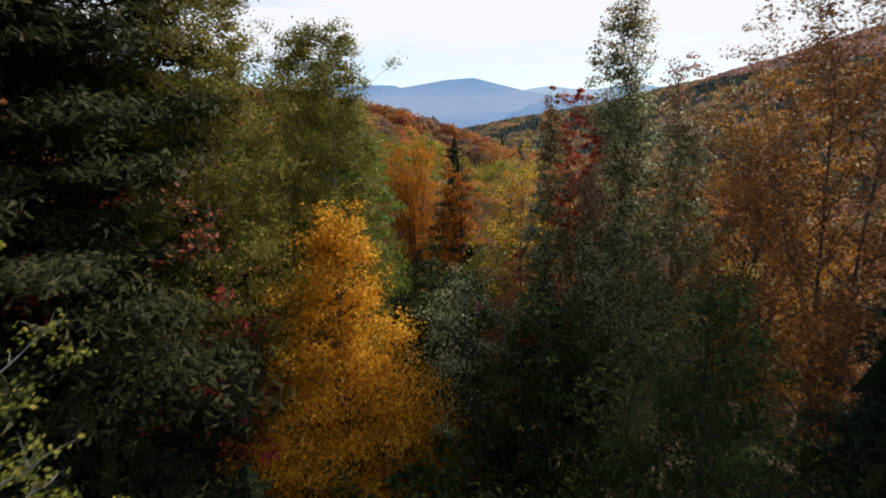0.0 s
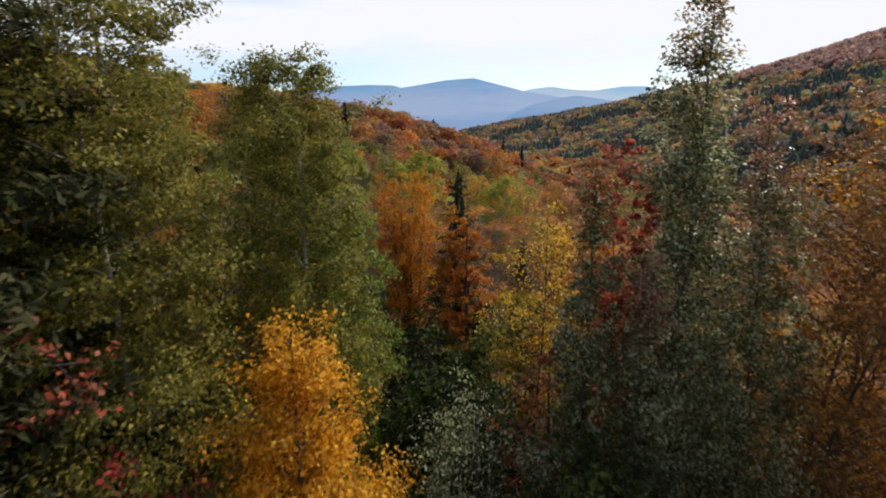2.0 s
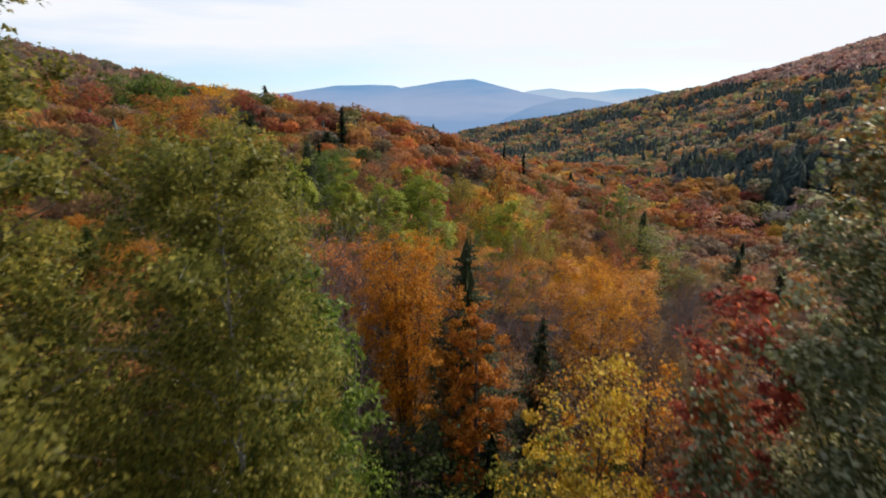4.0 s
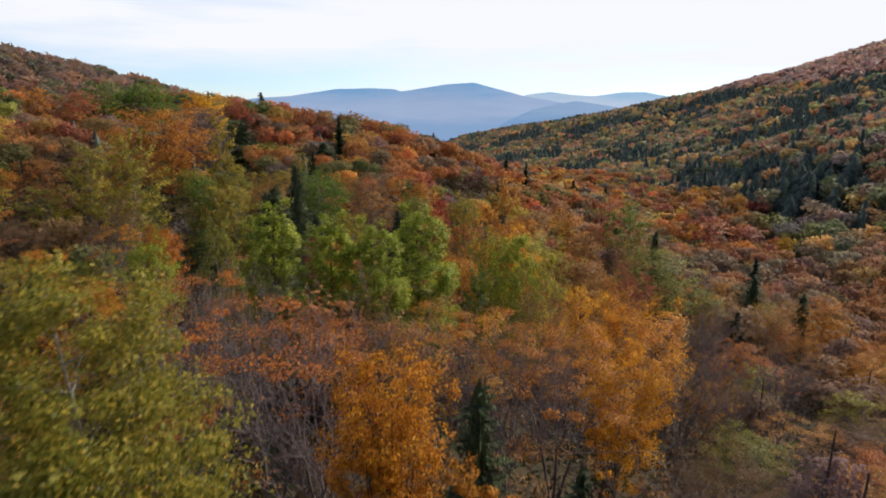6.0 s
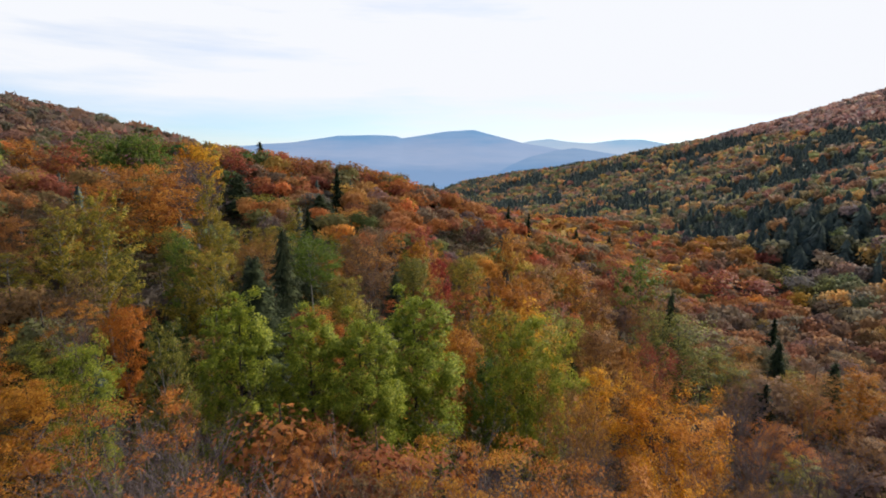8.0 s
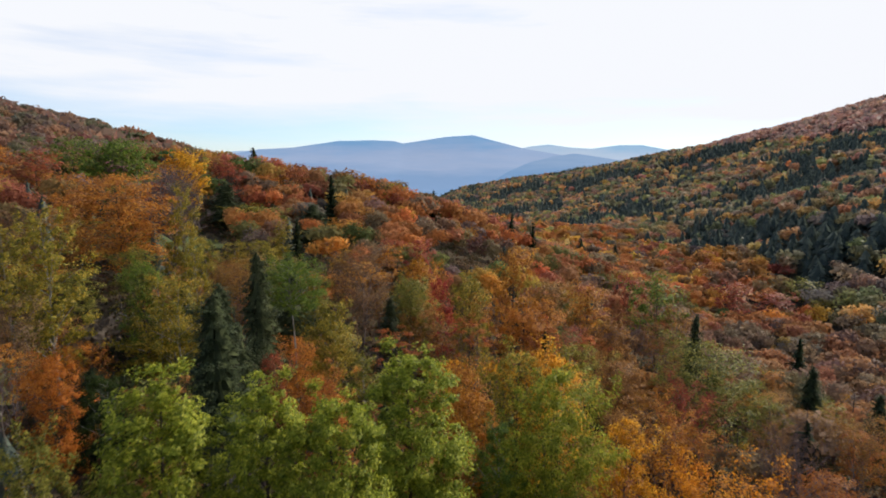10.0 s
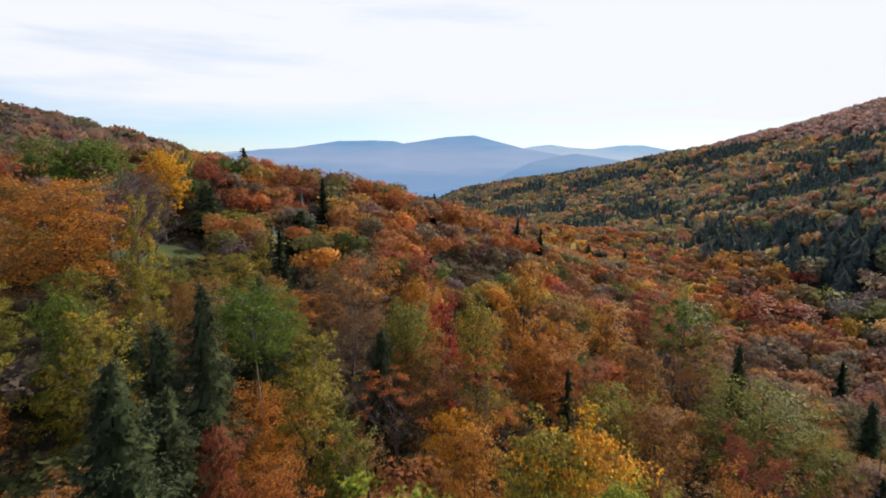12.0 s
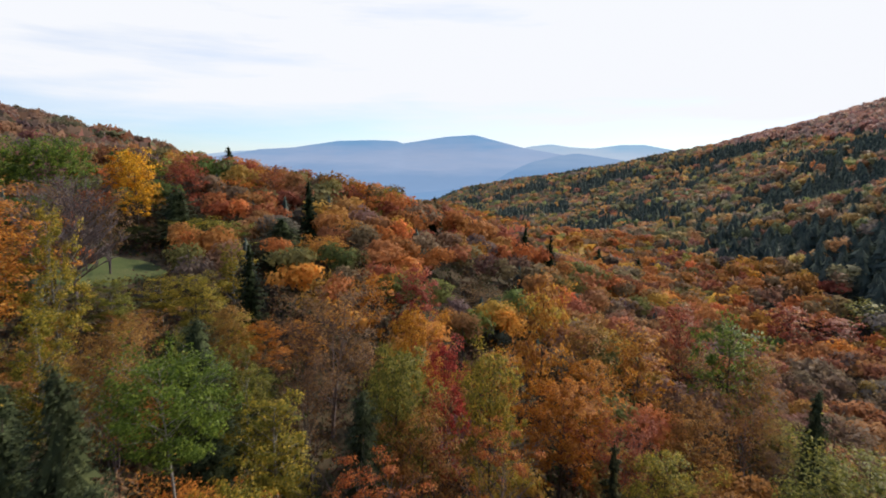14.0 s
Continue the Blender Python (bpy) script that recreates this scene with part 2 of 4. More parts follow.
def raw_mesh(name, verts, faces, material, smooth=False, normals=None):
    me = bpy.data.meshes.new(name)
    faces = np.asarray(faces)
    n, k = faces.shape
    me.vertices.add(len(verts))
    me.vertices.foreach_set("co", np.asarray(verts, np.float32).ravel())
    me.loops.add(n * k)
    me.loops.foreach_set("vertex_index", faces.astype(np.int32).ravel())
    me.polygons.add(n)
    me.polygons.foreach_set("loop_start", np.arange(0, n * k, k, dtype=np.int32))
    if smooth:
        me.polygons.foreach_set("use_smooth", np.ones(n, bool))
    me.update(calc_edges=True)
    me.materials.append(material)
    if normals is not None:
        # leaves shade with the roundness of the clump that they belong to
        own = me.attributes.new("custom_normal", "FLOAT_VECTOR", "POINT")
        own.data.foreach_set("vector", np.asarray(normals, np.float32).ravel())
        me.update()
    return me


def tubes(paths, sides=5, joined=False):
    """Tapered tubes along paths: a list of (points (n, 3), radii (n)). One array of vertices and one of quads. joined: each tube grows out of the ones before it."""
    vs, fs, base = [], [], 0
    ang = np.arange(sides) * 2 * np.pi / sides
    for pts, rad in paths:
        pts, rad = np.asarray(pts, float), np.asarray(rad, float)
        d = np.gradient(pts, axis=0)
        d /= np.linalg.norm(d, axis=1)[:, None] + 1e-9
        ref = np.where(np.abs(d[:, 2:3]) > 0.9, [[1.0, 0, 0]], [[0, 0, 1.0]])
        u = np.cross(d, ref)
        u /= np.linalg.norm(u, axis=1)[:, None] + 1e-9
        v = np.cross(d, u)
        ring = pts[:, None] + rad[:, None, None] * (np.cos(ang)[None, :, None] * u[:, None] + np.sin(ang)[None, :, None] * v[:, None])
        vs.append(ring.reshape(-1, 3))
        n = len(pts)
        i = np.arange(n - 1)[:, None] * sides + np.arange(sides)
        j = np.arange(n - 1)[:, None] * sides + (np.arange(sides) + 1) % sides
        quads = base + np.stack([i, j, j + sides, i + sides], -1).reshape(-1, 4)
        if joined and base:
            grown_from = np.concatenate(vs[:-1])
            quads[quads == base] = np.argmin(((grown_from - vs[-1][0]) ** 2).sum(1))
        fs.append(quads)
        base += n * sides
    return np.concatenate(vs), np.concatenate(fs)


def leaf_quads(rng, centres, size, facing, wild=0.7, slim=0.62, hang=0.0, tri=False):
    """Leaves at the centres: small pointed quads, bent along their middle, or triangles. Their upper sides look along facing, more or less (wild).
    Vertices, faces, and normals rounded off towards facing."""
    n = len(centres)
    c = facing / (np.linalg.norm(facing, axis=1)[:, None] + 1e-9) + wild * rng.normal(size=(n, 3))
    c /= np.linalg.norm(c, axis=1)[:, None] + 1e-9
    a = rng.normal(size=(n, 3))
    a[:, 2] -= hang
    a -= c * (a * c).sum(1)[:, None]
    a /= np.linalg.norm(a, axis=1)[:, None] + 1e-9
    b = np.cross(c, a)
    s = size * rng.uniform(0.55, 1.3, (n, 1))
    round_off = 0.75 * facing / (np.linalg.norm(facing, axis=1)[:, None] + 1e-9) + 0.4 * c
    round_off /= np.linalg.norm(round_off, axis=1)[:, None] + 1e-9
    if tri:
        p = np.stack([centres - a * s * 0.45 - b * s * slim * 0.5, centres + a * s * 0.6, centres - a * s * 0.45 + b * s * slim * 0.5], 1)
        return p.reshape(-1, 3), np.arange(3 * n).reshape(n, 3), np.repeat(round_off, 3, axis=0)
    p = np.stack([centres - a * s * 0.5, centres + b * s * slim * 0.5 + c * s * 0.12, centres + a * s * 0.5, centres - b * s * slim * 0.5 + c * s * 0.12], 1)
    return p.reshape(-1, 3), np.arange(4 * n).reshape(n, 4), np.repeat(round_off, 4, axis=0)


def crown_radius(shape, u):
    """Relative radius of a crown at the relative height u, 0 its foot, 1 its top."""
    u = np.clip(u, 0, 1)
    if shape == "cone":
        return (1 - u) ** 0.75 * (0.45 + 0.55 * np.minimum(1, u / 0.22)) + 0.03
    if shape == "spire":
        return (1 - u) ** 0.72 * (0.55 + 0.45 * np.minimum(1, u / 0.2)) + 0.03
    if shape == "oval":
        return np.sin(np.pi * (0.12 + 0.84 * u) ** 0.85) ** 0.75 + 0.05
    if shape == "vase":
        return np.minimum(0.35 + 0.85 * u, 1) * np.sqrt(np.clip(1.03 - u ** 4, 0, 1))
    if shape == "column":
        return np.minimum(1, 0.62 + 0.9 * u) * np.clip(1 - u, 0, 1) ** 0.30 + 0.04
    return np.sqrt(np.clip(1 - (2 * u - 0.82) ** 2 / 1.42, 0.01, 1))


def broadleaf(seed, height, width, shape="round", foot=0.25, limbs=16, twigs=7, leaves=3000, leaf=0.3, stems=1, spread=0.45, rise=0.55,
              trunk_r=0.0, bare=0.0, droop=0.1, uneven=0.28, wild=0.5, slim=0.72, fill=0.7, tri=False, shell=0.4, clump=75, flat=0.0, crest=0.0, thick=1.0, lean_by=0.075):
    """A broadleaved tree that stands at the origin: paths of its stems, paths of each limb with its twigs, and its leaves (verts, faces)."""
    rng = np.random.default_rng(seed)
    trunk_r = trunk_r or 0.013 * height + 0.02
    paths, tips, limb_sets = [], [], []
    z0 = height * foot
    for s in range(stems):
        lean = rng.normal(size=2) * (0.015 if stems == 1 else lean_by) * height
        n = 9
        u = np.linspace(0, 1, n)
        top = height * (0.97 if stems == 1 else rng.uniform(0.72, 0.88))
        pts = np.stack([lean[0] * u ** 1.3 + 0.012 * height * np.sin(u * 5 + rng.uniform(0, 6)) * u, lean[1] * u ** 1.3 + 0.012 * height * np.sin(u * 4 + rng.uniform(0, 6)) * u, top * u], 1)
        r = trunk_r / stems ** 0.4 * (1 - 0.92 * u) * (1 + 0.5 * np.exp(-u * 25))
        paths.append((pts, r))
        for k in range(max(3, limbs // stems)):
            h = z0 + (top - z0) * (k + rng.uniform(0, 0.9)) / max(3, limbs // stems) * 0.97
            at = np.array([np.interp(h, pts[:, 2], pts[:, i]) for i in range(3)])
            phi = k * 2.399 + rng.uniform(-0.5, 0.5) + s
            reach = 0.5 * width * crown_radius(shape, (h - z0) / (height - z0) * (1 - 0.28 * rise) + 0.28 * rise) * rng.uniform(1 - uneven, 1 + 0.7 * uneven)
            up = min(reach * rise * rng.uniform(0.6, 1.5), 0.85 * (height - h) + 0.015 * height)
            v = np.linspace(0, 1, 6)
            out = np.stack([np.cos(phi) * reach * v, np.sin(phi) * reach * v, up * v ** (0.8 + droop) - 0.1 * droop * reach * v ** 3], 1)
            out[:, :2] += rng.normal(size=(6, 2)) * 0.04 * reach * v[:, None]
            limb = at + out
            limb[:, 2] = np.minimum(limb[:, 2], height * 1.0)
            lr = 0.42 * np.interp(h, pts[:, 2], r) + 0.006
            limb_sets.append([(limb, lr * (1 - 0.85 * v))])
            for q in range(twigs):
                w = rng.integers(1, 6) / 5
                st = np.array([np.interp(w, v, limb[:, i]) for i in range(3)])
                side = rng.normal(size=3)
                side[2] = abs(side[2]) * 0.6 + rise * 0.4 - droop
                side += 0.7 * (limb[-1] - limb[0]) / (reach + 1e-6)
                side *= reach * spread * rng.uniform(0.5, 1.1) * (1.15 - 0.4 * w) / np.linalg.norm(side)
                tw = st + side * np.array([[0], [0.5], [1.0]])
                limb_sets[-1].append((tw, np.array([0.3, 0.2, 0.06]) * lr * 0.9 * thick))
                tips.append((tw[0], tw[2]))
    tips = np.array(tips)
    keep = rng.random(len(tips)) >= bare
    tips = tips[keep] if keep.any() else tips
    weight = np.linalg.norm(tips[:, 1] - tips[:, 0], axis=1) * rng.uniform(0.4, 1.6, len(tips)) * np.exp(crest * 6 * (tips[:, 1, 2] / height - 1))
    on_twigs = int(leaves * (1 - fill))
    pick = rng.choice(len(tips), on_twigs, p=weight / weight.sum())
    w = rng.uniform(0.15, 1.12, (on_twigs, 1))
    spot = tips[pick, 0] * (1 - w) + tips[pick, 1] * w + rng.normal(size=(on_twigs, 3)) * (0.02 * width + 0.4 * leaf) * np.array([1 + 1.6 * flat, 1 + 1.6 * flat, 0.75 - 0.5 * flat])
    if fill:
        # clumps of leaves that round out the crown
        n = max(26, int(leaves * fill / clump))
        u = rng.random(4 * n)
        rr = crown_radius(shape, u)
        u = u[rng.random(4 * n) < rr / rr.max()][:n] ** (1 / (1 + 1.5 * crest))
        n = len(u)
        phi = rng.uniform(0, 2 * np.pi, n)
        lump = 1 + uneven * np.sin(3 * phi + 9 * u + seed) * np.sin(2 * phi - 13 * u + 2 * seed)
        rad = 0.5 * width * crown_radius(shape, u) * np.sqrt(rng.uniform(shell, 1.0, n)) * lump
        mid = np.stack([rad * np.cos(phi), rad * np.sin(phi), z0 + (height * 0.985 - z0) * u + 0.10 * rise * rad], 1)
        size = (0.095 * width + 0.08) * rng.uniform(0.55, 1.4, n) * (0.5 + 0.5 * crown_radius(shape, u))
        more = leaves - on_twigs
        pick = rng.integers(0, n, more)
        off = rng.normal(size=(more, 3))
        off *= (rng.uniform(0.1, 1.0, (more, 1)) ** 0.5) / np.linalg.norm(off, axis=1)[:, None]
        off[:, 2] = np.where(off[:, 2] < 0, 0.5, 1.0) * off[:, 2] * (0.72 - 0.35 * flat)
        spot = np.concatenate([spot, mid[pick] + off * size[pick][:, None]])
    spot[:, 2] = np.maximum(spot[:, 2], 0.04 * height)
    facing = (spot - [0, 0, 0.45 * (height + z0)]) / [0.5 * width, 0.5 * width, 0.5 * height] + [0, 0, 0.5 + 2 * flat]
    if fill:
        # the leaves of a clump look outward from its own middle
        facing[on_twigs:] = 0.6 * facing[on_twigs:] + 0.9 * off + [0, 0, 0.3]
    return paths[:stems], limb_sets, leaf_quads(rng, spot, leaf, facing, wild, slim, droop * 2, tri)


def conifer(seed, height, width, tiers=20, per=7, leaves=2600, leaf=0.35, foot=0.08, droop=0.25, ragged=0.3, tri=False, slim=0.5, core=0.5):
    """A spruce, hemlock or pine: a straight trunk, whorls of boughs, and sprays of needles along them."""
    rng = np.random.default_rng(seed)
    u = np.linspace(0, 1, 8)
    r = (0.012 * height + 0.03) * (1 - 0.95 * u)
    trunk = [(np.stack([0.01 * height * np.sin(u * 4 + seed) * u, 0 * u, height * u], 1), r)]
    boughs, a, b, wide = [], [], [], []
    for k in range(tiers):
        f = foot + (0.985 - foot) * (k + 0.3) / tiers
        for j in range(max(3, int(per * (1.1 - 0.5 * f)))):
            phi = k * 1.1 + j * 2 * np.pi / per + rng.uniform(-0.4, 0.4)
            reach = 0.5 * width * ((1 - f) ** 0.7 * 0.97 + 0.03) * rng.uniform(1 - ragged, 1 + ragged * 0.7)
            z = height * f + rng.uniform(-0.3, 0.3) * height / tiers
            v = np.linspace(0, 1, 5)
            limb = np.stack([np.cos(phi) * reach * v, np.sin(phi) * reach * v, z - droop * reach * v ** 1.3 + 0.16 * reach * v ** 3], 1)
            boughs.append((limb, (0.02 + 0.006 * reach) * (1 - 0.85 * v)))
            a.append(limb[0] * 0.75 + limb[-1] * 0.25)
            b.append(limb[-1])
            wide.append(reach)
    a, b, wide = np.array(a), np.array(b), np.array(wide)
    pick = rng.choice(len(a), leaves, p=wide / wide.sum())
    w = rng.uniform(0, 1.05, (leaves, 1)) ** 0.8
    spot = a[pick] * (1 - w) + b[pick] * w
    spot += rng.normal(size=(leaves, 3)) * (0.10 * wide[pick][:, None] + 0.12 * leaf) * [1, 1, 0.35]
    facing = np.column_stack([spot[:, :2] / (0.5 * width) * 0.8, np.full(leaves, 0.7)])
    needles = leaf_quads(rng, spot, leaf, facing, 0.45, slim=slim, tri=tri)
    if core and tri:
        inner = jagged_cones(rng, np.zeros((1, 3)), np.array([height]), np.array([core * width]), foot, 14, 9)
        needles = np.concatenate([needles[0], inner[0]]), np.concatenate([needles[1], inner[1] + len(needles[0])]), np.concatenate([needles[2], inner[2]])
    return trunk, [[b] for b in boughs], needles


def jagged_cones(rng, foot_at, high, wide, foot, tiers, points):
    """The dense inside of conifers: for each a stack of ragged skirts of boughs. Vertices, triangles, normals."""
    m = len(foot_at)
    f = foot + (1 - foot) * np.arange(tiers) / tiers
    k = 2 * points
    phi = np.arange(k) * np.pi / points + rng.uniform(0, 6.28, (m, tiers, 1)) + rng.normal(size=(m, tiers, k)) * 0.1
    out = 0.5 * wide[:, None, None] * ((1 - f) ** 0.65 * 0.95 + 0.05)[:, None] * np.where(np.arange(k) % 2, 0.55, 1.0) * rng.uniform(0.5, 1.35, (m, tiers, k))
    low = high[:, None, None] * f[:, None] - 0.25 * out
    ring = np.stack([out * np.cos(phi), out * np.sin(phi), low], -1) + foot_at[:, None, None]
    top = np.zeros((m, tiers, 3))
    top[..., 2] = high[:, None] * np.minimum(f + 1.9 * (1 - foot) / tiers, 1.0)
    top = np.repeat((top + foot_at[:, None])[:, :, None], k, axis=2)
    tri = np.stack([ring, np.roll(ring, -1, axis=2), top], 3)
    n = np.stack([np.cos(phi), np.sin(phi), 0 * phi + 0.55], -1)
    n = np.stack([n, np.roll(n, -1, axis=2), n], 3)
    n = n / np.linalg.norm(n, axis=-1)[..., None]
    v = tri.reshape(-1, 3)
    return v, np.arange(len(v)).reshape(-1, 3), n.reshape(-1, 3)


def grown(kind, tree, leaf_material, bark, label, category="tree", group="", limb_parts=True):
    """A tree of its own: trunk, limbs and crown under one base."""
    base = new(kind)
    trunk, limbs, leaves = tree
    if limb_parts:
        for stem in trunk:
            mesh_object("trunk", *tubes([stem], 8), bark, base, True)
        for limb in limbs:
            mesh_object("limb", *tubes(limb, 4, True), bark, base, True)
    else:
        mesh_object("trunk", *tubes(trunk + [p for limb in limbs for p in limb], 4), bark, base, True)
    mesh_object("crown", *leaves[:2], leaf_material, base)
    return tagged(base, label, category, group)


STOCK = {}


def stock(key, kind, tree, bark):
    """Meshes of a form of tree, to be shared by the trees that have this form."""
    trunk, limbs, leaves = tree
    thin = [(p[::2] if len(p) > 3 else p[::2], r[::2]) for limb in limbs for p, r in limb]
    wood = tubes(trunk + thin, 3)
    STOCK[key] = (kind, [raw_mesh("trunk", *wood, bark, True), raw_mesh("crown", *leaves[:2], LEAF["rust"], normals=leaves[2])],
                  float(leaves[0][:, 2].max()), float(np.percentile(np.hypot(leaves[0][:, 0], leaves[0][:, 1]), 96) * 2))


WORDS = {"gold": "bright golden yellow", "amber": "amber and ochre", "orange": "orange", "rust": "rust-brown and orange", "red": "dull red",
         "crimson": "crimson", "brown": "brown and thinning", "lime": "yellow-green", "green": "fresh green", "olive": "olive-green",
         "dark": "dark green", "silver": "silvery green", "needle": "dark needled", "hemlock": "dark grey-green", "pine": "soft brownish-green needled", "yellowgreen": "yellow and green",
         "bare": "almost leafless grey", "scarlet": "orange-red", "marigold": "bright orange-gold"}
turn_rng = random.Random(5)


def stand(form, x, y, top, width, colour, height=0.0, label="", group="trees of the valley woods"):
    """A tree of a stock form, on the ground at x, y, with its top at that height and that crown width."""
    kind, meshes, h0, w0 = STOCK[form + ("_near" if y < 60 else "_mid" if y < 116 else "_far" if y > 175 else "")]
    g = float(ground_at(x, y)[0])
    high = max(top - g, 3.0)
    base = new(kind)
    for part_name, me in zip(("trunk", "crown"), meshes):
        ob = new(part_name, me)
        ob.parent = base
        if part_name == "crown":
            ob.material_slots[0].link = "OBJECT"
            ob.material_slots[0].material = LEAF["brown" if colour == "bare" else colour]
    base.matrix_basis = Matrix.LocRotScale((x, y, g - 0.1), Euler((0, 0, turn_rng.uniform(0, 6.28))), (width / w0, width / w0, (high + 0.1) / h0))
    TAKEN.append((x, y, width / 2))
    return tagged(base, label or f"{WORDS[colour]} {kind.replace('_', ' ')} standing among other trees on the slope", "tree", group)


TAKEN = []

# ---- ground, one sheet out to the far hills ----
def build_ground():
    xs = np.concatenate([np.linspace(-4600, -700, 18)[:-1], np.linspace(-700, -150, 45)[:-1], np.linspace(-150, 200, 101)[:-1], np.linspace(200, 800, 50)[:-1], np.linspace(800, 4600, 18)])
    ys = np.concatenate([np.linspace(-900, -60, 14)[:-1], np.linspace(-60, 360, 121)[:-1], np.linspace(360, 1300, 70)[:-1], np.linspace(1300, 4800, 18)])
    gx, gy = np.meshgrid(xs, ys)
    z = np.concatenate([ground_at(a, b) for a, b in zip(gx, gy)])
    far = np.clip((gy.ravel() - 1250) / 500, 0, 1)
    z = z * (1 - far) + far * -200
    z += 0.25 * np.sin(gx.ravel() * 0.9) * np.sin(gy.ravel() * 0.7 + gx.ravel() * 0.3)
    verts = np.stack([gx.ravel(), gy.ravel(), z], 1)
    nx, ny = len(xs), len(ys)
    i = np.arange(ny - 1)[:, None] * nx + np.arange(nx - 1)
    i = i.ravel()
    faces = np.stack([i, i + 1, i + nx + 1, i + nx], 1)
    ob = mesh_object("ground", verts, faces, LITTER, smooth=True)
    return tagged(ob, "forest floor of fallen brown leaves on the valley slopes", "ground", kind="structure")


build_ground()


# ---- distant mountains, blue with distance ----
def mountain(name, y, crest, foot, colour, glow, depth, seed, label):
    """A long mountain: crest is a function of x; it slopes down to its foot on the near side."""
    rng = np.random.default_rng(seed)
    xs = np.linspace(-4000, 4500, 340)
    rows = 16
    ph = rng.uniform(0, 6.28, 8)
    verts = []
    for r in range(rows + 1):
        f = r / rows
        c = crest(xs)
        rough_line = sum(np.sin(xs / (260 / (k + 1)) + ph[k] + 2 * f * (k % 3)) * 9 / (k + 1) for k in range(8))
        z = foot + (c - foot) * (1 - f) ** 1.3 + rough_line * np.sin(np.pi * min(1, f * 1.2)) * 0.7 + 0.12 * rough_line * (1 - f)
        verts.append(np.stack([xs, y - depth * f + 0 * xs, z], 1))
    verts = np.concatenate(verts)
    n = len(xs)
    i = (np.arange(rows)[:, None] * n + np.arange(n - 1)).ravel()
    faces = np.stack([i, i + n, i + n + 1, i + 1], 1)
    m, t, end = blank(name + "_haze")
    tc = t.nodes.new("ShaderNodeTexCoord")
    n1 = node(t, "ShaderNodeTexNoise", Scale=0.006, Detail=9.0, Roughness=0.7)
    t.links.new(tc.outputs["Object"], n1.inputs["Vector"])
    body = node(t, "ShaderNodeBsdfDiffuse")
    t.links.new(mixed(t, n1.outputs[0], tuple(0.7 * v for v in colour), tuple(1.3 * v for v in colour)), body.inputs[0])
    # glow stands in for distance haze; the slopes give no light of their own
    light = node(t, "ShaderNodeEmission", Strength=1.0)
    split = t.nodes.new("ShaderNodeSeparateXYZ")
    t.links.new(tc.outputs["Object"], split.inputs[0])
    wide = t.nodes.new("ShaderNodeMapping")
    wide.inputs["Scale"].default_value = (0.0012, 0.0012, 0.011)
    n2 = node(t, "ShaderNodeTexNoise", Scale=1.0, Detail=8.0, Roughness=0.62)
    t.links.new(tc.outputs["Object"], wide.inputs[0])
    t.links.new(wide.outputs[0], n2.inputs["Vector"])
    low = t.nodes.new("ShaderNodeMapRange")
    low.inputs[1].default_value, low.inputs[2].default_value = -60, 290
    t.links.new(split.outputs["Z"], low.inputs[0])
    sway = t.nodes.new("ShaderNodeMath")   # height plus noise, so the painted haze bands waver
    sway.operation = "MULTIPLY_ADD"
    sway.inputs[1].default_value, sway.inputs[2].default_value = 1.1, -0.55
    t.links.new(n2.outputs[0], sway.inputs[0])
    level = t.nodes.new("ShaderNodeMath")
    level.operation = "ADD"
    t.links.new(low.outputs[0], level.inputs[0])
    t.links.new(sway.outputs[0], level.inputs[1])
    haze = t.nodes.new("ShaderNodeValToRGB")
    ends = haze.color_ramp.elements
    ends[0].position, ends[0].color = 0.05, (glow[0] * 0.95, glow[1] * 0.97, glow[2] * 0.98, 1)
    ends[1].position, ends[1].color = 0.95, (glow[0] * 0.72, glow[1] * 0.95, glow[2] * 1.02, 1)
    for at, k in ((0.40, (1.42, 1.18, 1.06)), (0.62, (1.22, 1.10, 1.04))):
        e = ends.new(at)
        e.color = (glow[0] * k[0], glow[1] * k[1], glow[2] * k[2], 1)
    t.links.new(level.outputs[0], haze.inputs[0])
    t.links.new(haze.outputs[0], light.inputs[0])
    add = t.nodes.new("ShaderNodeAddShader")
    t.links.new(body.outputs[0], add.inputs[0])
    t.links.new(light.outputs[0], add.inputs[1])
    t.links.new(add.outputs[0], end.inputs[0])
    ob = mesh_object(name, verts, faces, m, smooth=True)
    return tagged(ob, label, "mountain", kind="structure")


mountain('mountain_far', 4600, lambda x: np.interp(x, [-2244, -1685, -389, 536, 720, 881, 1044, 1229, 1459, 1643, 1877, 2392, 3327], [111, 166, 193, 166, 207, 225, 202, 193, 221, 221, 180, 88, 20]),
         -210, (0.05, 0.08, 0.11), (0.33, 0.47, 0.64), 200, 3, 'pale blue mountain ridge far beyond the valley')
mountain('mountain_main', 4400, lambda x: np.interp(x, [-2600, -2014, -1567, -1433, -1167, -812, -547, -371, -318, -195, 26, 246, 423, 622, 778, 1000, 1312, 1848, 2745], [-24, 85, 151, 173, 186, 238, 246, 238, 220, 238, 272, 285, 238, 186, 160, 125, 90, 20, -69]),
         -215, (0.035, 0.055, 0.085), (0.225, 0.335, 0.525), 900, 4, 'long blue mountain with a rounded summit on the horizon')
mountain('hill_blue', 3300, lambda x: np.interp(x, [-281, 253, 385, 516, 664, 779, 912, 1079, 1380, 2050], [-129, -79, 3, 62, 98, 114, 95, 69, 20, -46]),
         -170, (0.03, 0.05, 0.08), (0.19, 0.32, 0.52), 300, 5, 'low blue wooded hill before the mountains')


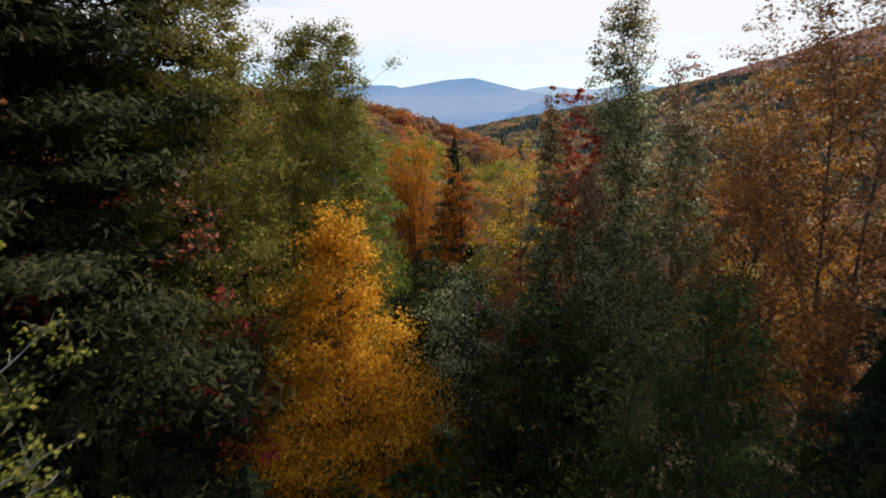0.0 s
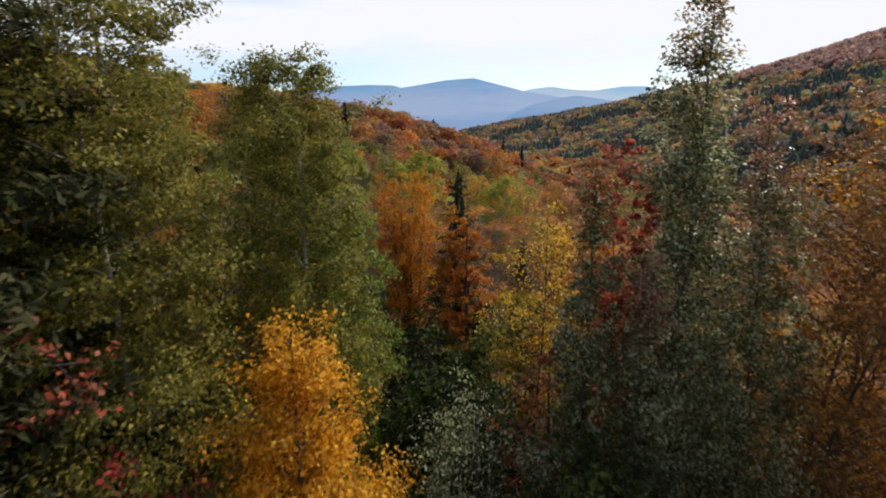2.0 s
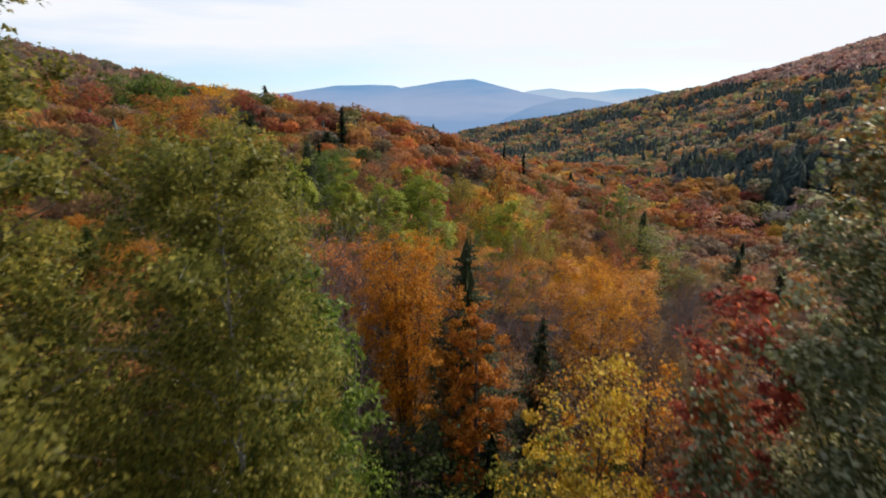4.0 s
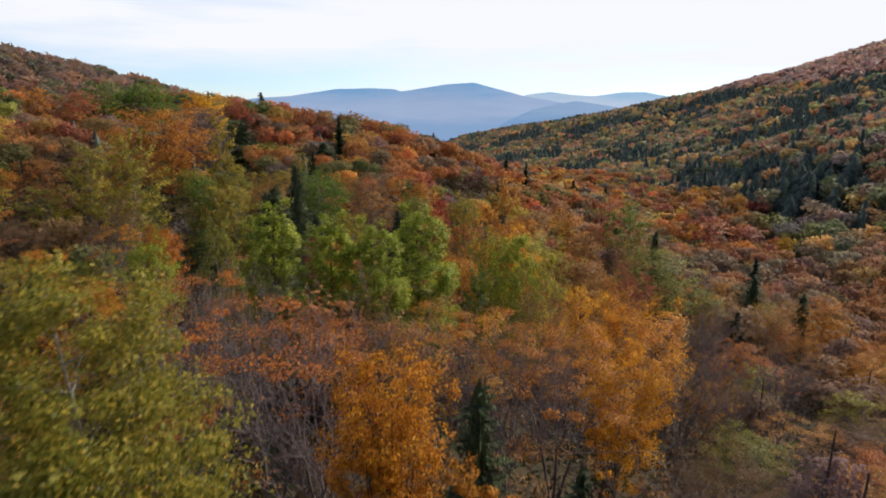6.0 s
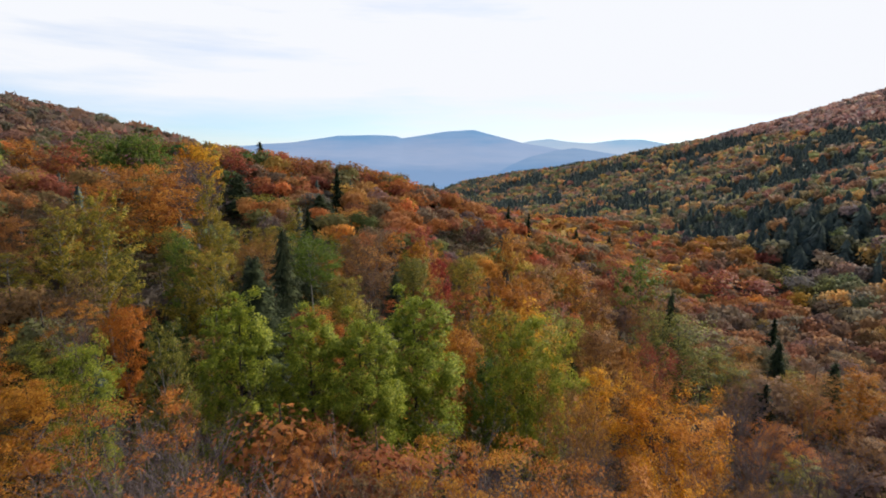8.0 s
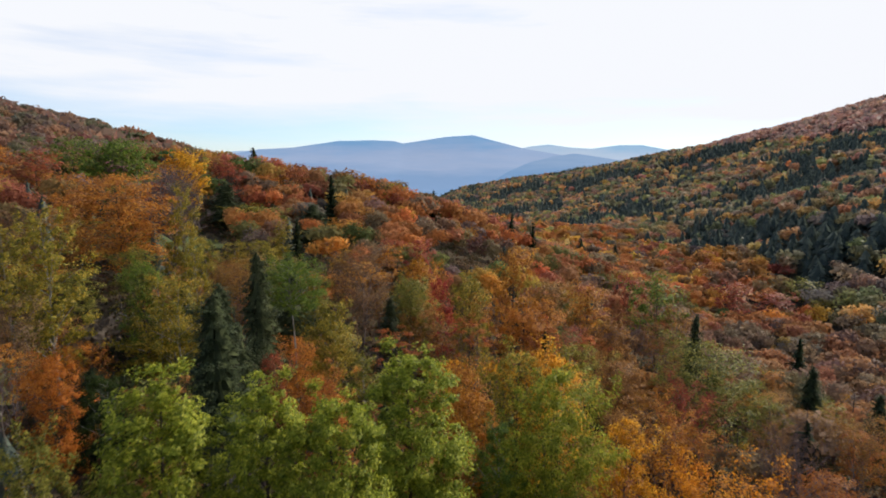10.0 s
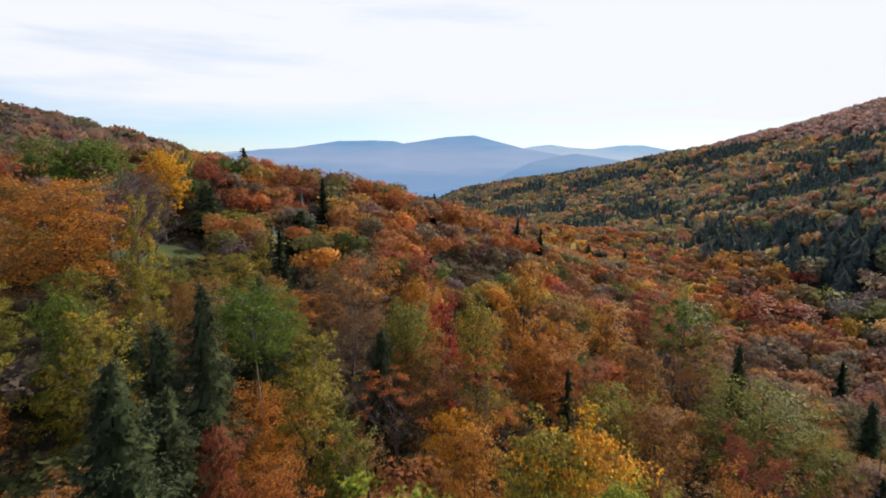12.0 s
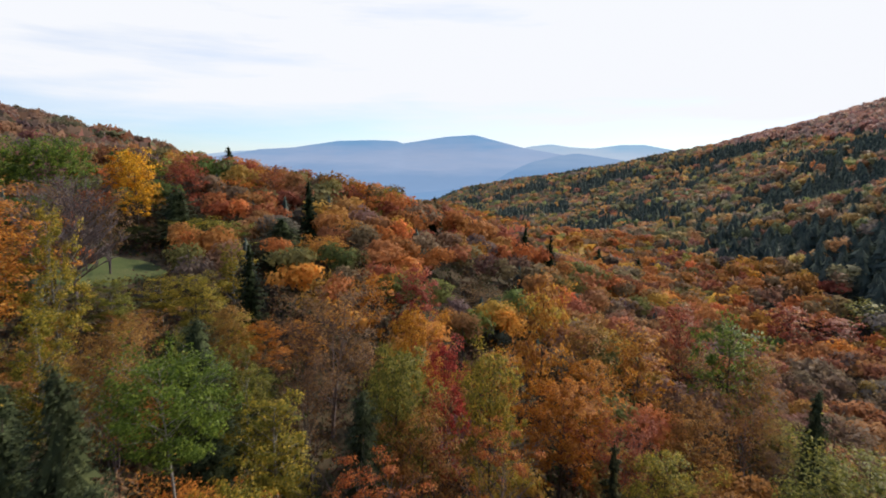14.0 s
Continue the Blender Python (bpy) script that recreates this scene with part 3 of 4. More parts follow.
# ---- the trees round the start, each grown singly ----
def hero(kind, x, y, top, arrays_of, leaf_material, bark, label, tip=None, tip_from=0.92):
    """A tree grown for its place: arrays_of takes its height. tip: a second leaf colour for the top of the crown."""
    g = float(ground_at(x, y)[0]) - 0.1
    base = grown(kind, arrays_of(top - g), leaf_material, bark, label, "tree", "trees round the clearing")
    base.location = (x, y, g)
    if tip:
        high = next(c for c in base.children if c.name.startswith("crown"))
        verts, faces = np.array([v.co for v in high.data.vertices]), np.array([f.vertices[:] for f in high.data.polygons])
        at_top = verts[faces[:, 0], 2] + np.random.default_rng(3).normal(size=len(faces)) * 0.06 * top > (top - g) * tip_from
        high.data = raw_mesh("crown", verts, faces[~at_top], leaf_material)
        tagged(mesh_object("crown_tip", verts, faces[at_top], LEAF[tip], base), f"{tip} leaves at the tip")
    TAKEN.append((x, y, 2.0))
    return base


# young maple in golden leaf
hero("golden_maple", -2.3, 11.4, 10.5, lambda h: broadleaf(1, h, 6.1, "cone", 0.03, 60, 9, 60000, 0.085, spread=0.42, rise=0.8, uneven=0.35, clump=110, fill=0.6), LEAF["gold"], BARK,
     "young maple in bright golden-yellow leaf with a narrow crown")
# tall birches with small olive leaves
hero("birch", -5.6, 12.3, 16.6, lambda h: broadleaf(2, h, 5.0, "column", 0.10, 44, 8, 105000, 0.07, spread=0.4, rise=0.6, uneven=0.35, droop=0.25, tri=True, shell=0.25, slim=0.8, clump=130, trunk_r=0.12), LEAF["olive"], BARK_PALE,
     "tall birch in olive-green leaf with a pale slender trunk")
hero("birch", -3.4, 15.8, 15.0, lambda h: broadleaf(3, h, 4.4, "column", 0.10, 42, 8, 95000, 0.07, spread=0.4, rise=0.6, uneven=0.35, droop=0.25, tri=True, shell=0.25, slim=0.8, clump=130, trunk_r=0.12), LEAF["olive"], BARK_PALE,
     "tall birch in dull green leaf touched with yellow")
hero("birch", -4.9, 21.0, 15.1, lambda h: broadleaf(4, h, 4.4, "column", 0.12, 40, 8, 100000, 0.066, spread=0.42, rise=0.6, uneven=0.35, droop=0.25, tri=True, shell=0.25, slim=0.8, clump=120, trunk_r=0.11), LEAF["birch"], BARK_PALE,
     "birch turning yellow-green, leaning over the slope")
hero("birch", -3.0, 18.6, 12.2, lambda h: broadleaf(41, h, 3.4, "column", 0.12, 34, 8, 30000, 0.11, spread=0.42, rise=0.5, uneven=0.3, droop=0.25, tri=True, shell=0.25, slim=0.8), LEAF["green"], BARK_PALE,
     "slim birch still in green leaf")
hero("birch", -7.7, 16.6, 17.6, lambda h: broadleaf(42, h, 4.6, "column", 0.2, 36, 7, 50000, 0.10, spread=0.4, rise=0.5, uneven=0.3, droop=0.25, tri=True, shell=0.2, slim=0.8), LEAF["olive"], BARK_PALE,
     "tall birch in olive-green leaf behind the others")
hero("birch", -4.75, 4.4, 11.4, lambda h: broadleaf(5, h, 2.3, "oval", 0.2, 30, 8, 8000, 0.07, spread=0.42, rise=0.5, uneven=0.4, droop=0.2), LEAF["olive"], BARK_PALE,
     "young birch with yellowing olive leaves close to the clearing")
# pine, and hemlocks added as dark fill where the forest lies in shade
hero("white_pine", -8.4, 10.6, 26.0, lambda h: conifer(6, h, 10.0, 28, 9, 120000, 0.23, 0.15, 0.05, 0.35, tri=True, slim=0.32, core=0), LEAF["pine"], BARK_DARK,
     "tall white pine with long soft brownish-green boughs")
hero("white_pine", -7.9, 8.3, 24.5, lambda h: conifer(61, h, 7.5, 26, 9, 90000, 0.19, 0.3, 0.05, 0.35, tri=True, slim=0.32, core=0), LEAF["pine"], BARK_DARK,
     "white pine with drooping soft needles beside the clearing")
hero("hemlock", -6.4, 8.8, 9.2, lambda h: conifer(7, h, 5.6, 28, 9, 50000, 0.125, 0.02, 0.22, 0.3, tri=True, slim=0.35), LEAF["needle"], BARK_DARK, "dense dark hemlock added as dark fill for the shade below the birches")
hero("hemlock", -7.6, 6.6, 11.5, lambda h: conifer(73, h, 6.0, 28, 9, 50000, 0.115, 0.02, 0.2, 0.35, tri=True, slim=0.35), LEAF["needle"], BARK_DARK, "tall dark hemlock added as dark fill for shade beside the clearing")
hero("hemlock", -3.6, 8.2, 6.0, lambda h: conifer(71, h, 3.6, 22, 8, 40000, 0.09, 0.02, 0.22, 0.3, tri=True, slim=0.35), LEAF["needle"], BARK_DARK, "low dark hemlock beside the golden maple")
hero("hemlock", -8.5, 15.5, 11.0, lambda h: conifer(72, h, 5.0, 24, 8, 26000, 0.24, 0.02, 0.22, 0.3, tri=True, slim=0.2), LEAF["needle"], BARK_DARK, "dark hemlock behind the birches")
# red maple saplings with few leaves
hero("red_maple", -6.6, 10.6, 11.6, lambda h: broadleaf(8, h, 4.4, "oval", 0.35, 22, 7, 1900, 0.13, spread=0.5, rise=0.45, bare=0.45, uneven=0.4, fill=0.0), LEAF["crimson"], BARK,
     "slender red maple with scattered scarlet leaves")
hero("red_maple", -4.4, 10.2, 9.0, lambda h: broadleaf(81, h, 3.0, "oval", 0.3, 16, 7, 900, 0.13, spread=0.5, rise=0.4, bare=0.5, uneven=0.4, fill=0.0), LEAF["crimson"], BARK,
     "small red maple holding a few bright red leaves")
# orange tree with many upright stems, and small spruces by it
hero("orange_maple", -1.4, 26.5, 11.1, lambda h: broadleaf(9, h, 3.3, "vase", 0.22, 72, 8, 34000, 0.085, stems=12, spread=0.42, rise=2.4, uneven=0.3, fill=0.3, clump=120, trunk_r=0.2, slim=0.55, lean_by=0.045), LEAF["flame"], BARK,
     "many-stemmed maple in amber leaf with upright branches")
hero("spruce", 0.72, 24.9, 11.35, lambda h: conifer(10, h, 4.2, 34, 8, 40000, 0.10, 0.03, 0.1, 0.35, tri=True, slim=0.5), LEAF["hemlock"], BARK_DARK, "small dark spruce with a pointed top")
hero("spruce", 3.5, 26.4, 8.2, lambda h: conifer(11, h, 2.7, 28, 8, 24000, 0.11, 0.03, 0.15, 0.3, tri=True, slim=0.5), LEAF["hemlock"], BARK_DARK, "small dark spruce among yellow leaves")
hero("orange_maple", 1.0, 22.6, 10.1, lambda h: broadleaf(12, h, 1.6, "oval", 0.3, 30, 8, 15000, 0.08, spread=0.5, rise=0.8, uneven=0.4, clump=150, fill=0.5), LEAF["amber"], BARK,
     "small maple in orange leaf beside the spruce")
hero("orange_maple", 0.62, 23.7, 10.5, lambda h: broadleaf(122, h, 1.5, "oval", 0.4, 26, 8, 9000, 0.08, spread=0.5, rise=0.9, uneven=0.4, clump=120, fill=0.5), LEAF["amber"], BARK,
     "slight maple in orange leaf before the spruce")
hero("hemlock", 1.2, 20.6, 7.2, lambda h: conifer(121, h, 2.8, 20, 7, 14000, 0.19, 0.03, 0.2, 0.3, tri=True, slim=0.2), LEAF["needle"], BARK_DARK, "dark young hemlock under the orange maple")
# yellow and silver-leaved young trees, right of the way
hero("yellow_birch", 2.4, 17.2, 11.5, lambda h: broadleaf(13, h, 2.7, "oval", 0.35, 32, 8, 7500, 0.08, spread=0.48, rise=0.8, uneven=0.45, fill=0.5, clump=90, flat=0.3, trunk_r=0.06), LEAF["yellow"], BARK,
     "young yellow birch in bright yellow leaf")
hero("aspen", 4.95, 14.5, 16.2, lambda h: broadleaf(14, h, 4.0, "spire", 0.10, 84, 9, 62000, 0.085, spread=0.36, rise=1.7, uneven=0.35, shell=0.1, fill=0.6, clump=60, slim=0.7, trunk_r=0.075), LEAF["silver"], BARK,
     "tall slim aspen with silvery green leaves and a reddening top", tip="rust")
hero("aspen", 3.05, 13.8, 13.1, lambda h: broadleaf(15, h, 2.1, "spire", 0.25, 44, 8, 22000, 0.082, spread=0.4, rise=1.7, uneven=0.4, fill=0.6, clump=50, slim=0.7, trunk_r=0.055), LEAF["silver"], BARK,
     "young aspen with silvery green leaves reddening at the top", tip="scarlet", tip_from=0.91)
hero("aspen", 6.75, 14.3, 13.9, lambda h: broadleaf(151, h, 3.2, "spire", 0.2, 52, 8, 30000, 0.082, spread=0.4, rise=1.6, uneven=0.4, fill=0.6, clump=50, slim=0.7, trunk_r=0.055), LEAF["silver"], BARK,
     "aspen with silvery leaves and a pinkish red top", tip="pinkish", tip_from=0.88)
hero("aspen", 4.0, 12.9, 11.2, lambda h: broadleaf(152, h, 2.1, "spire", 0.2, 40, 8, 18000, 0.08, spread=0.4, rise=1.5, uneven=0.4, fill=0.6, clump=50, slim=0.7, trunk_r=0.055), LEAF["silver"], BARK,
     "small aspen in silvery green leaf below its neighbours", tip="pinkish", tip_from=0.86)
hero("red_maple", 4.05, 15.1, 13.1, lambda h: broadleaf(16, h, 1.7, "oval", 0.4, 26, 8, 9000, 0.095, spread=0.45, rise=1.4, bare=0.25, fill=0.4, clump=50, trunk_r=0.05), LEAF["crimson"], BARK,
     "thin red maple with crimson leaves among the aspens")
hero("orange_maple", 8.5, 15.0, 14.6, lambda h: broadleaf(17, h, 4.6, "oval", 0.25, 44, 9, 30000, 0.075, fill=0.4, tri=True, slim=0.8, shell=0.1, stems=2, spread=0.45, rise=0.9, uneven=0.35, clump=70, trunk_r=0.12), LEAF["copper"], BARK,
     "maple in rust-brown leaf with dark forked stems")
hero("orange_maple", 8.7, 10.4, 17.6, lambda h: broadleaf(18, h, 4.4, "oval", 0.25, 54, 9, 42000, 0.072, fill=0.4, tri=True, slim=0.8, shell=0.1, stems=3, spread=0.45, rise=0.9, uneven=0.35, clump=70, trunk_r=0.14), LEAF["copper"], BARK,
     "tall maple in thinning rust-orange leaf with several dark stems")
hero("orange_maple", 6.3, 17.8, 11.8, lambda h: broadleaf(19, h, 4.6, "oval", 0.2, 34, 8, 11000, 0.10, stems=2, spread=0.45, rise=0.7, bare=0.2), LEAF["brown"], BARK,
     "maple with thin brown leaves and grey twigs")
hero("orange_maple", 10.5, 16.5, 13.5, lambda h: broadleaf(191, h, 5.2, "oval", 0.25, 34, 8, 13000, 0.12, stems=2, spread=0.45, rise=0.7), LEAF["amber"], BARK,
     "maple in ochre leaf at the edge of the slope")
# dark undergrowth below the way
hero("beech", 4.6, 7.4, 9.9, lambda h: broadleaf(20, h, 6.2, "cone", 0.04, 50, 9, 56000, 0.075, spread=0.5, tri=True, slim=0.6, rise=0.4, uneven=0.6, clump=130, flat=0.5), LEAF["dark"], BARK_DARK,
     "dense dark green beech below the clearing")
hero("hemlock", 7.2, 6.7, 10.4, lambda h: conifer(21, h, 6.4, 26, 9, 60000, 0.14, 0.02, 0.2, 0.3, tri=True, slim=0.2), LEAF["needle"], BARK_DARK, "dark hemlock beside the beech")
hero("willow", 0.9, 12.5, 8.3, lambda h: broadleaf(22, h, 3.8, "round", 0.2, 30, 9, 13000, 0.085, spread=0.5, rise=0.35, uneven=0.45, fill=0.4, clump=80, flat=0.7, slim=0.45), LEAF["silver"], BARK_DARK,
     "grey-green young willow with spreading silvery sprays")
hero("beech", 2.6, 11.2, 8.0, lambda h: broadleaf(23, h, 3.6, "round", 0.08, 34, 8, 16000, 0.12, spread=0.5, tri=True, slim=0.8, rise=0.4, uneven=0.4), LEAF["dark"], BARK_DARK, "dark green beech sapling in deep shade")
hero("beech", 0.1, 15.5, 7.6, lambda h: broadleaf(24, h, 3.8, "round", 0.08, 34, 8, 15000, 0.13, spread=0.5, tri=True, slim=0.8, rise=0.4, uneven=0.4), LEAF["dark"], BARK_DARK, "dark green sapling between the taller trees")
hero("beech", 2.4, 18.6, 8.3, lambda h: broadleaf(25, h, 4.0, "round", 0.08, 34, 8, 8000, 0.14, spread=0.5, rise=0.5, uneven=0.4), LEAF["olive"], BARK, "olive-green sapling with ochre patches")
hero("dogwood", 2.6, 14.2, 8.6, lambda h: broadleaf(26, h, 2.4, "round", 0.2, 26, 7, 3500, 0.12, spread=0.5, rise=0.5, uneven=0.4), LEAF["red"], BARK, "shrubby tree in dark red leaf")
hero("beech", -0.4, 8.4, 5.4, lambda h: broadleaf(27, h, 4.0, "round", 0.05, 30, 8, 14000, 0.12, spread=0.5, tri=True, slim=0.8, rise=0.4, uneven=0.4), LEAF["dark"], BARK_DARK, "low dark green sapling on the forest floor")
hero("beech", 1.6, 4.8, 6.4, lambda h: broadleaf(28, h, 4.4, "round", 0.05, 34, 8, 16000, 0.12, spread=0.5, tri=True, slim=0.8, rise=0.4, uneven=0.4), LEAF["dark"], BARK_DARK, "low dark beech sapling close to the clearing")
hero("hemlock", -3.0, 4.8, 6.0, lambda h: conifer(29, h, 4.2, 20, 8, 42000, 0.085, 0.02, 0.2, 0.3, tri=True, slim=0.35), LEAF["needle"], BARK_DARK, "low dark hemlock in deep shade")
hero("beech", -1.0, 20.5, 7.0, lambda h: broadleaf(30, h, 4.2, "round", 0.08, 30, 8, 8000, 0.14, spread=0.5, rise=0.4, uneven=0.4), LEAF["dark"], BARK_DARK, "dark sapling at the foot of the birches")
hero("yellow_birch", 4.6, 19.5, 9.8, lambda h: broadleaf(31, h, 4.2, "oval", 0.2, 30, 8, 7500, 0.10, spread=0.5, rise=0.6, uneven=0.4), LEAF["flame"], BARK, "yellow birch in bright orange-yellow leaf")
hero("yellow_birch", 4.4, 23.2, 9.4, lambda h: broadleaf(32, h, 4.0, "oval", 0.2, 30, 8, 8500, 0.10, spread=0.5, rise=0.6, uneven=0.4), LEAF["copper"], BARK, "yellow birch in brownish orange leaf on the slope")


# ---- forms of tree shared by the woods ahead ----
def with_core(trunk, limbs, leaves, high, wide):
    """The tree with a dense ragged inside below its outer sprays."""
    inner = jagged_cones(np.random.default_rng(7), np.zeros((1, 3)), np.array([high]), np.array([wide]), 0.03, 22, 13)
    return trunk, limbs, (np.concatenate([leaves[0], inner[0]]), np.concatenate([leaves[1], inner[1] + len(leaves[0])]), np.concatenate([leaves[2], inner[2]]))


# each form in fine leaf for trees close by, in medium leaf, and in coarse leaf for those far ahead
FINE = {"_near": (5.0, 0.46), "_mid": (2.6, 0.63), "": (1.0, 1.0), "_far": (0.42, 1.5)}
for nearness, (more, finer) in FINE.items():
    def crown_of(seed, high, wide, shape, foot, limbs, twigs, leaves, leaf, **rest):
        return broadleaf(seed, high, wide, shape, foot, limbs, twigs, int(leaves * more), leaf * finer, tri=True, **rest)

    def boughs_of(seed, high, wide, tiers, per, leaves, leaf, *rest):
        return conifer(seed, high, wide, tiers, per, int(leaves * more), leaf * finer, *rest, tri=True)

    lumps = {"_near": 120, "_mid": 75, "": 45, "_far": 30}[nearness]
    stock("round" + nearness, "maple", crown_of(101, 11, 6.2, "round", 0.22, 24, 7, 4600, 0.25, rise=0.7, uneven=0.4, slim=0.85, fill=0.55, clump=lumps, flat=0.3), BARK)
    stock("round2" + nearness, "maple", crown_of(102, 12, 8.5, "round", 0.2, 30, 7, 6400, 0.27, rise=0.7, uneven=0.45, slim=0.85, fill=0.55, clump=lumps, flat=0.45), BARK)
    stock("oval" + nearness, "birch", crown_of(103, 12, 5.0, "oval", 0.2, 26, 6, 4600, 0.24, rise=0.9, uneven=0.35, slim=0.85, fill=0.6, clump=lumps), BARK_PALE)
    stock("poplar" + nearness, "poplar", crown_of(104, 12, 6.5, "round", 0.18, 26, 6, 8000, 0.25, stems=2, rise=0.9, uneven=0.5, slim=0.85, clump=lumps), BARK)
    stock("column" + nearness, "poplar", crown_of(105, 13, 4.8, "column", 0.12, 30, 6, 9800, 0.23, rise=1.0, uneven=0.45, slim=0.85, clump=lumps), BARK)
    stock("vase" + nearness, "maple", crown_of(106, 10, 6.5, "vase", 0.15, 34, 8, 5200, 0.22, stems=6, rise=1.5, slim=0.7, fill=0.35, clump=lumps), BARK)
    stock("sparse" + nearness, "maple", crown_of(107, 11, 6.5, "round", 0.22, 30, 10, 3000, 0.20, stems=3, rise=1.0, uneven=0.35, fill=0.25, slim=0.75, clump=40, crest=0.3), TWIG)
    stock("spray" + nearness, "maple", crown_of(108, 10.5, 6.8, "round", 0.35, 40, 13, 1500, 0.19, stems=3, trunk_r=0.18, spread=0.55, rise=0.7, bare=0.35, uneven=0.35, fill=0.95, slim=0.7, flat=1.0, clump=lumps * 1.25, crest=0.7, shell=0.5), TWIG)
    stock("bare" + nearness, "maple", crown_of(109, 10.5, 6.5, "round", 0.22, 44, 19 if nearness != "_far" else 12, 420, 0.14, stems=4, spread=0.55, rise=1.0, uneven=0.35, fill=0.0, trunk_r=0.2, thick=1.7), TWIG)
    stock("spruce" + nearness, "spruce", boughs_of(110, 13, 4.4, 20, 7, 4400, 0.42, 0.05, 0.3, 0.35), BARK_DARK)
    boughs = crown_of(112, 13, 6.4, "cone", 0.03, 46, 6, 8600, 0.24, rise=0.15, uneven=0.4, slim=0.5, fill=0.75, clump=lumps * 0.8, flat=0.5, shell=0.2, droop=0.3)
    stock("hemlock" + nearness, "hemlock", with_core(*boughs, 12.4, 4.6), BARK_DARK)

# ---- trees that stand out in the woods ahead ----
# trees that stand out by colour or form
stand("round", -59.3, 157.6, 23.8, 8.8, "gold")
stand("hemlock", -50.3, 154.8, 16.0, 10.0, "hemlock")
stand("round", -42.6, 149.8, 11.3, 10.4, "yellowgreen")
stand("round", -55.1, 170.2, 21.4, 9.4, "red")
stand("round", -50.4, 182.1, 17.5, 11.1, "orange")
stand("hemlock", -28.0, 145.1, 11.4, 10.5, "hemlock")
stand("round", -21.5, 147.7, 8.5, 11.5, "orange")
stand("sparse", -11.8, 104.8, 9.3, 14.7, "brown")
stand("round", -4.0, 90.9, 7.0, 5.9, "olive")
stand("round", -0.4, 98.1, 5.7, 4.9, "crimson")
stand("round", 3.2, 93.9, 6.6, 6.7, "yellowgreen")
stand("oval", -12.7, 89.2, 4.2, 6.9, "yellowgreen")
stand("hemlock", -19.7, 74.8, 9.0, 6.2, "hemlock")
stand("round2", -14.5, 79.9, 2.9, 8.7, "orange")
stand("spray", -4.7, 84.0, 3.3, 7.6, "scarlet")
stand("spray", 3.3, 87.6, 4.1, 6.8, "scarlet")
stand("round2", -2.2, 89.2, 3.8, 7.2, "rust")
stand("round", 0.5, 83.4, -0.7, 6.6, "gold")
stand("spray", 6.1, 83.4, -0.1, 6.6, "orange")
stand("round", 25.7, 123.2, -0.5, 9.4, "orange")
stand("round", 38.9, 124.7, 0.6, 10.9, "green")
stand("round2", 31.7, 90.6, -0.5, 13.4, "olive")
stand("hemlock", 35.3, 102.4, -1.0, 4.4, "hemlock")
stand("round", 16.9, 93.2, -1.9, 7.2, "yellowgreen")
stand("spruce", 11.5, 89.0, 0.6, 3.5, "pine")
stand("round", 11.1, 103.8, 0.0, 9.7, "amber")
stand("sparse", 24.2, 79.9, -0.6, 6.7, "red")
stand("oval", -7.1, 73.5, 3.4, 4.6, "olive")
stand("oval", -22.9, 73.5, 9.7, 5.4, "yellowgreen")
stand("sparse", -23.5, 88.4, 9.7, 5.9, "rust")
stand("round", -27.3, 76.5, 11.4, 4.4, "green")
stand("hemlock", -15.6, 67.6, 7.5, 4.9, "hemlock")
stand("round", -13.2, 68.0, 5.4, 3.0, "red")
stand("round", 19.6, 87.7, -1.9, 7.7, "rust")
stand("sparse", 15.7, 98.8, -1.0, 8.5, "red")
stand("round", -28.8, 113.8, 8.1, 7.1, "yellowgreen")
stand("round", -37.1, 144.4, 11.2, 7.8, "olive")
stand("round", -56.2, 153.3, 9.3, 8.6, "dark")
stand("sparse", -22.3, 86.4, 10.3, 6.7, "rust")
stand("oval", -33.5, 97.8, 17.1, 5.3, "yellowgreen")
stand("sparse", -11.6, 95.5, 6.4, 6.8, "brown")
stand("round", -3.8, 103.3, 7.3, 5.9, "amber")
stand("round", -10.7, 126.7, 5.7, 7.2, "amber")
stand("hemlock", -6.1, 87.9, 4.8, 5.7, "hemlock")
stand("round", 14.8, 109.0, 0.2, 7.9, "amber")
stand("sparse", 7.3, 152.2, -2.2, 13.6, "brown")
stand("round", 11.2, 116.6, 7.5, 7.0, "orange")
stand("round", 39.3, 141.4, -1.9, 8.4, "red")
stand("round", 82.7, 180.5, -11.7, 10.8, "red")
stand("round", 23.6, 101.8, -0.9, 6.9, "rust")
stand("sparse", 40.2, 121.2, -3.6, 9.5, "rust")
stand("oval", -15.9, 93.1, 6.6, 4.5, "olive")
stand("hemlock", -17.9, 89.8, 9.4, 6.6, "hemlock")
stand("hemlock", -15.8, 73.1, 12.2, 5.6, "hemlock")
stand("round2", -41.6, 98.2, 19.3, 15.9, "orange")
stand("round", -78.4, 134.0, 22.9, 10.4, "red")
stand("oval", -33.7, 73.8, 15.9, 6.5, "yellowgreen")
stand("oval", -42.0, 79.4, 14.2, 6.1, "yellowgreen")
stand("oval", -26.0, 76.6, 9.9, 7.7, "yellowgreen")
stand("hemlock", -14.6, 61.4, 11.3, 6.1, "hemlock")
stand("round", -17.0, 44.7, 10.4, 3.5, "lime")
stand("spray", -28.8, 61.3, 8.7, 5.3, "orange")
stand("round", -23.8, 59.5, 8.2, 4.1, "amber")
stand("oval", -12.2, 42.7, 11.7, 3.0, "olive")
stand("oval", 3.0, 58.1, 4.7, 3.8, "green")
stand("vase", 16.4, 56.7, 2.2, 8.7, "marigold")
stand("spray", -5.6, 41.5, 8.7, 3.9, "orange")
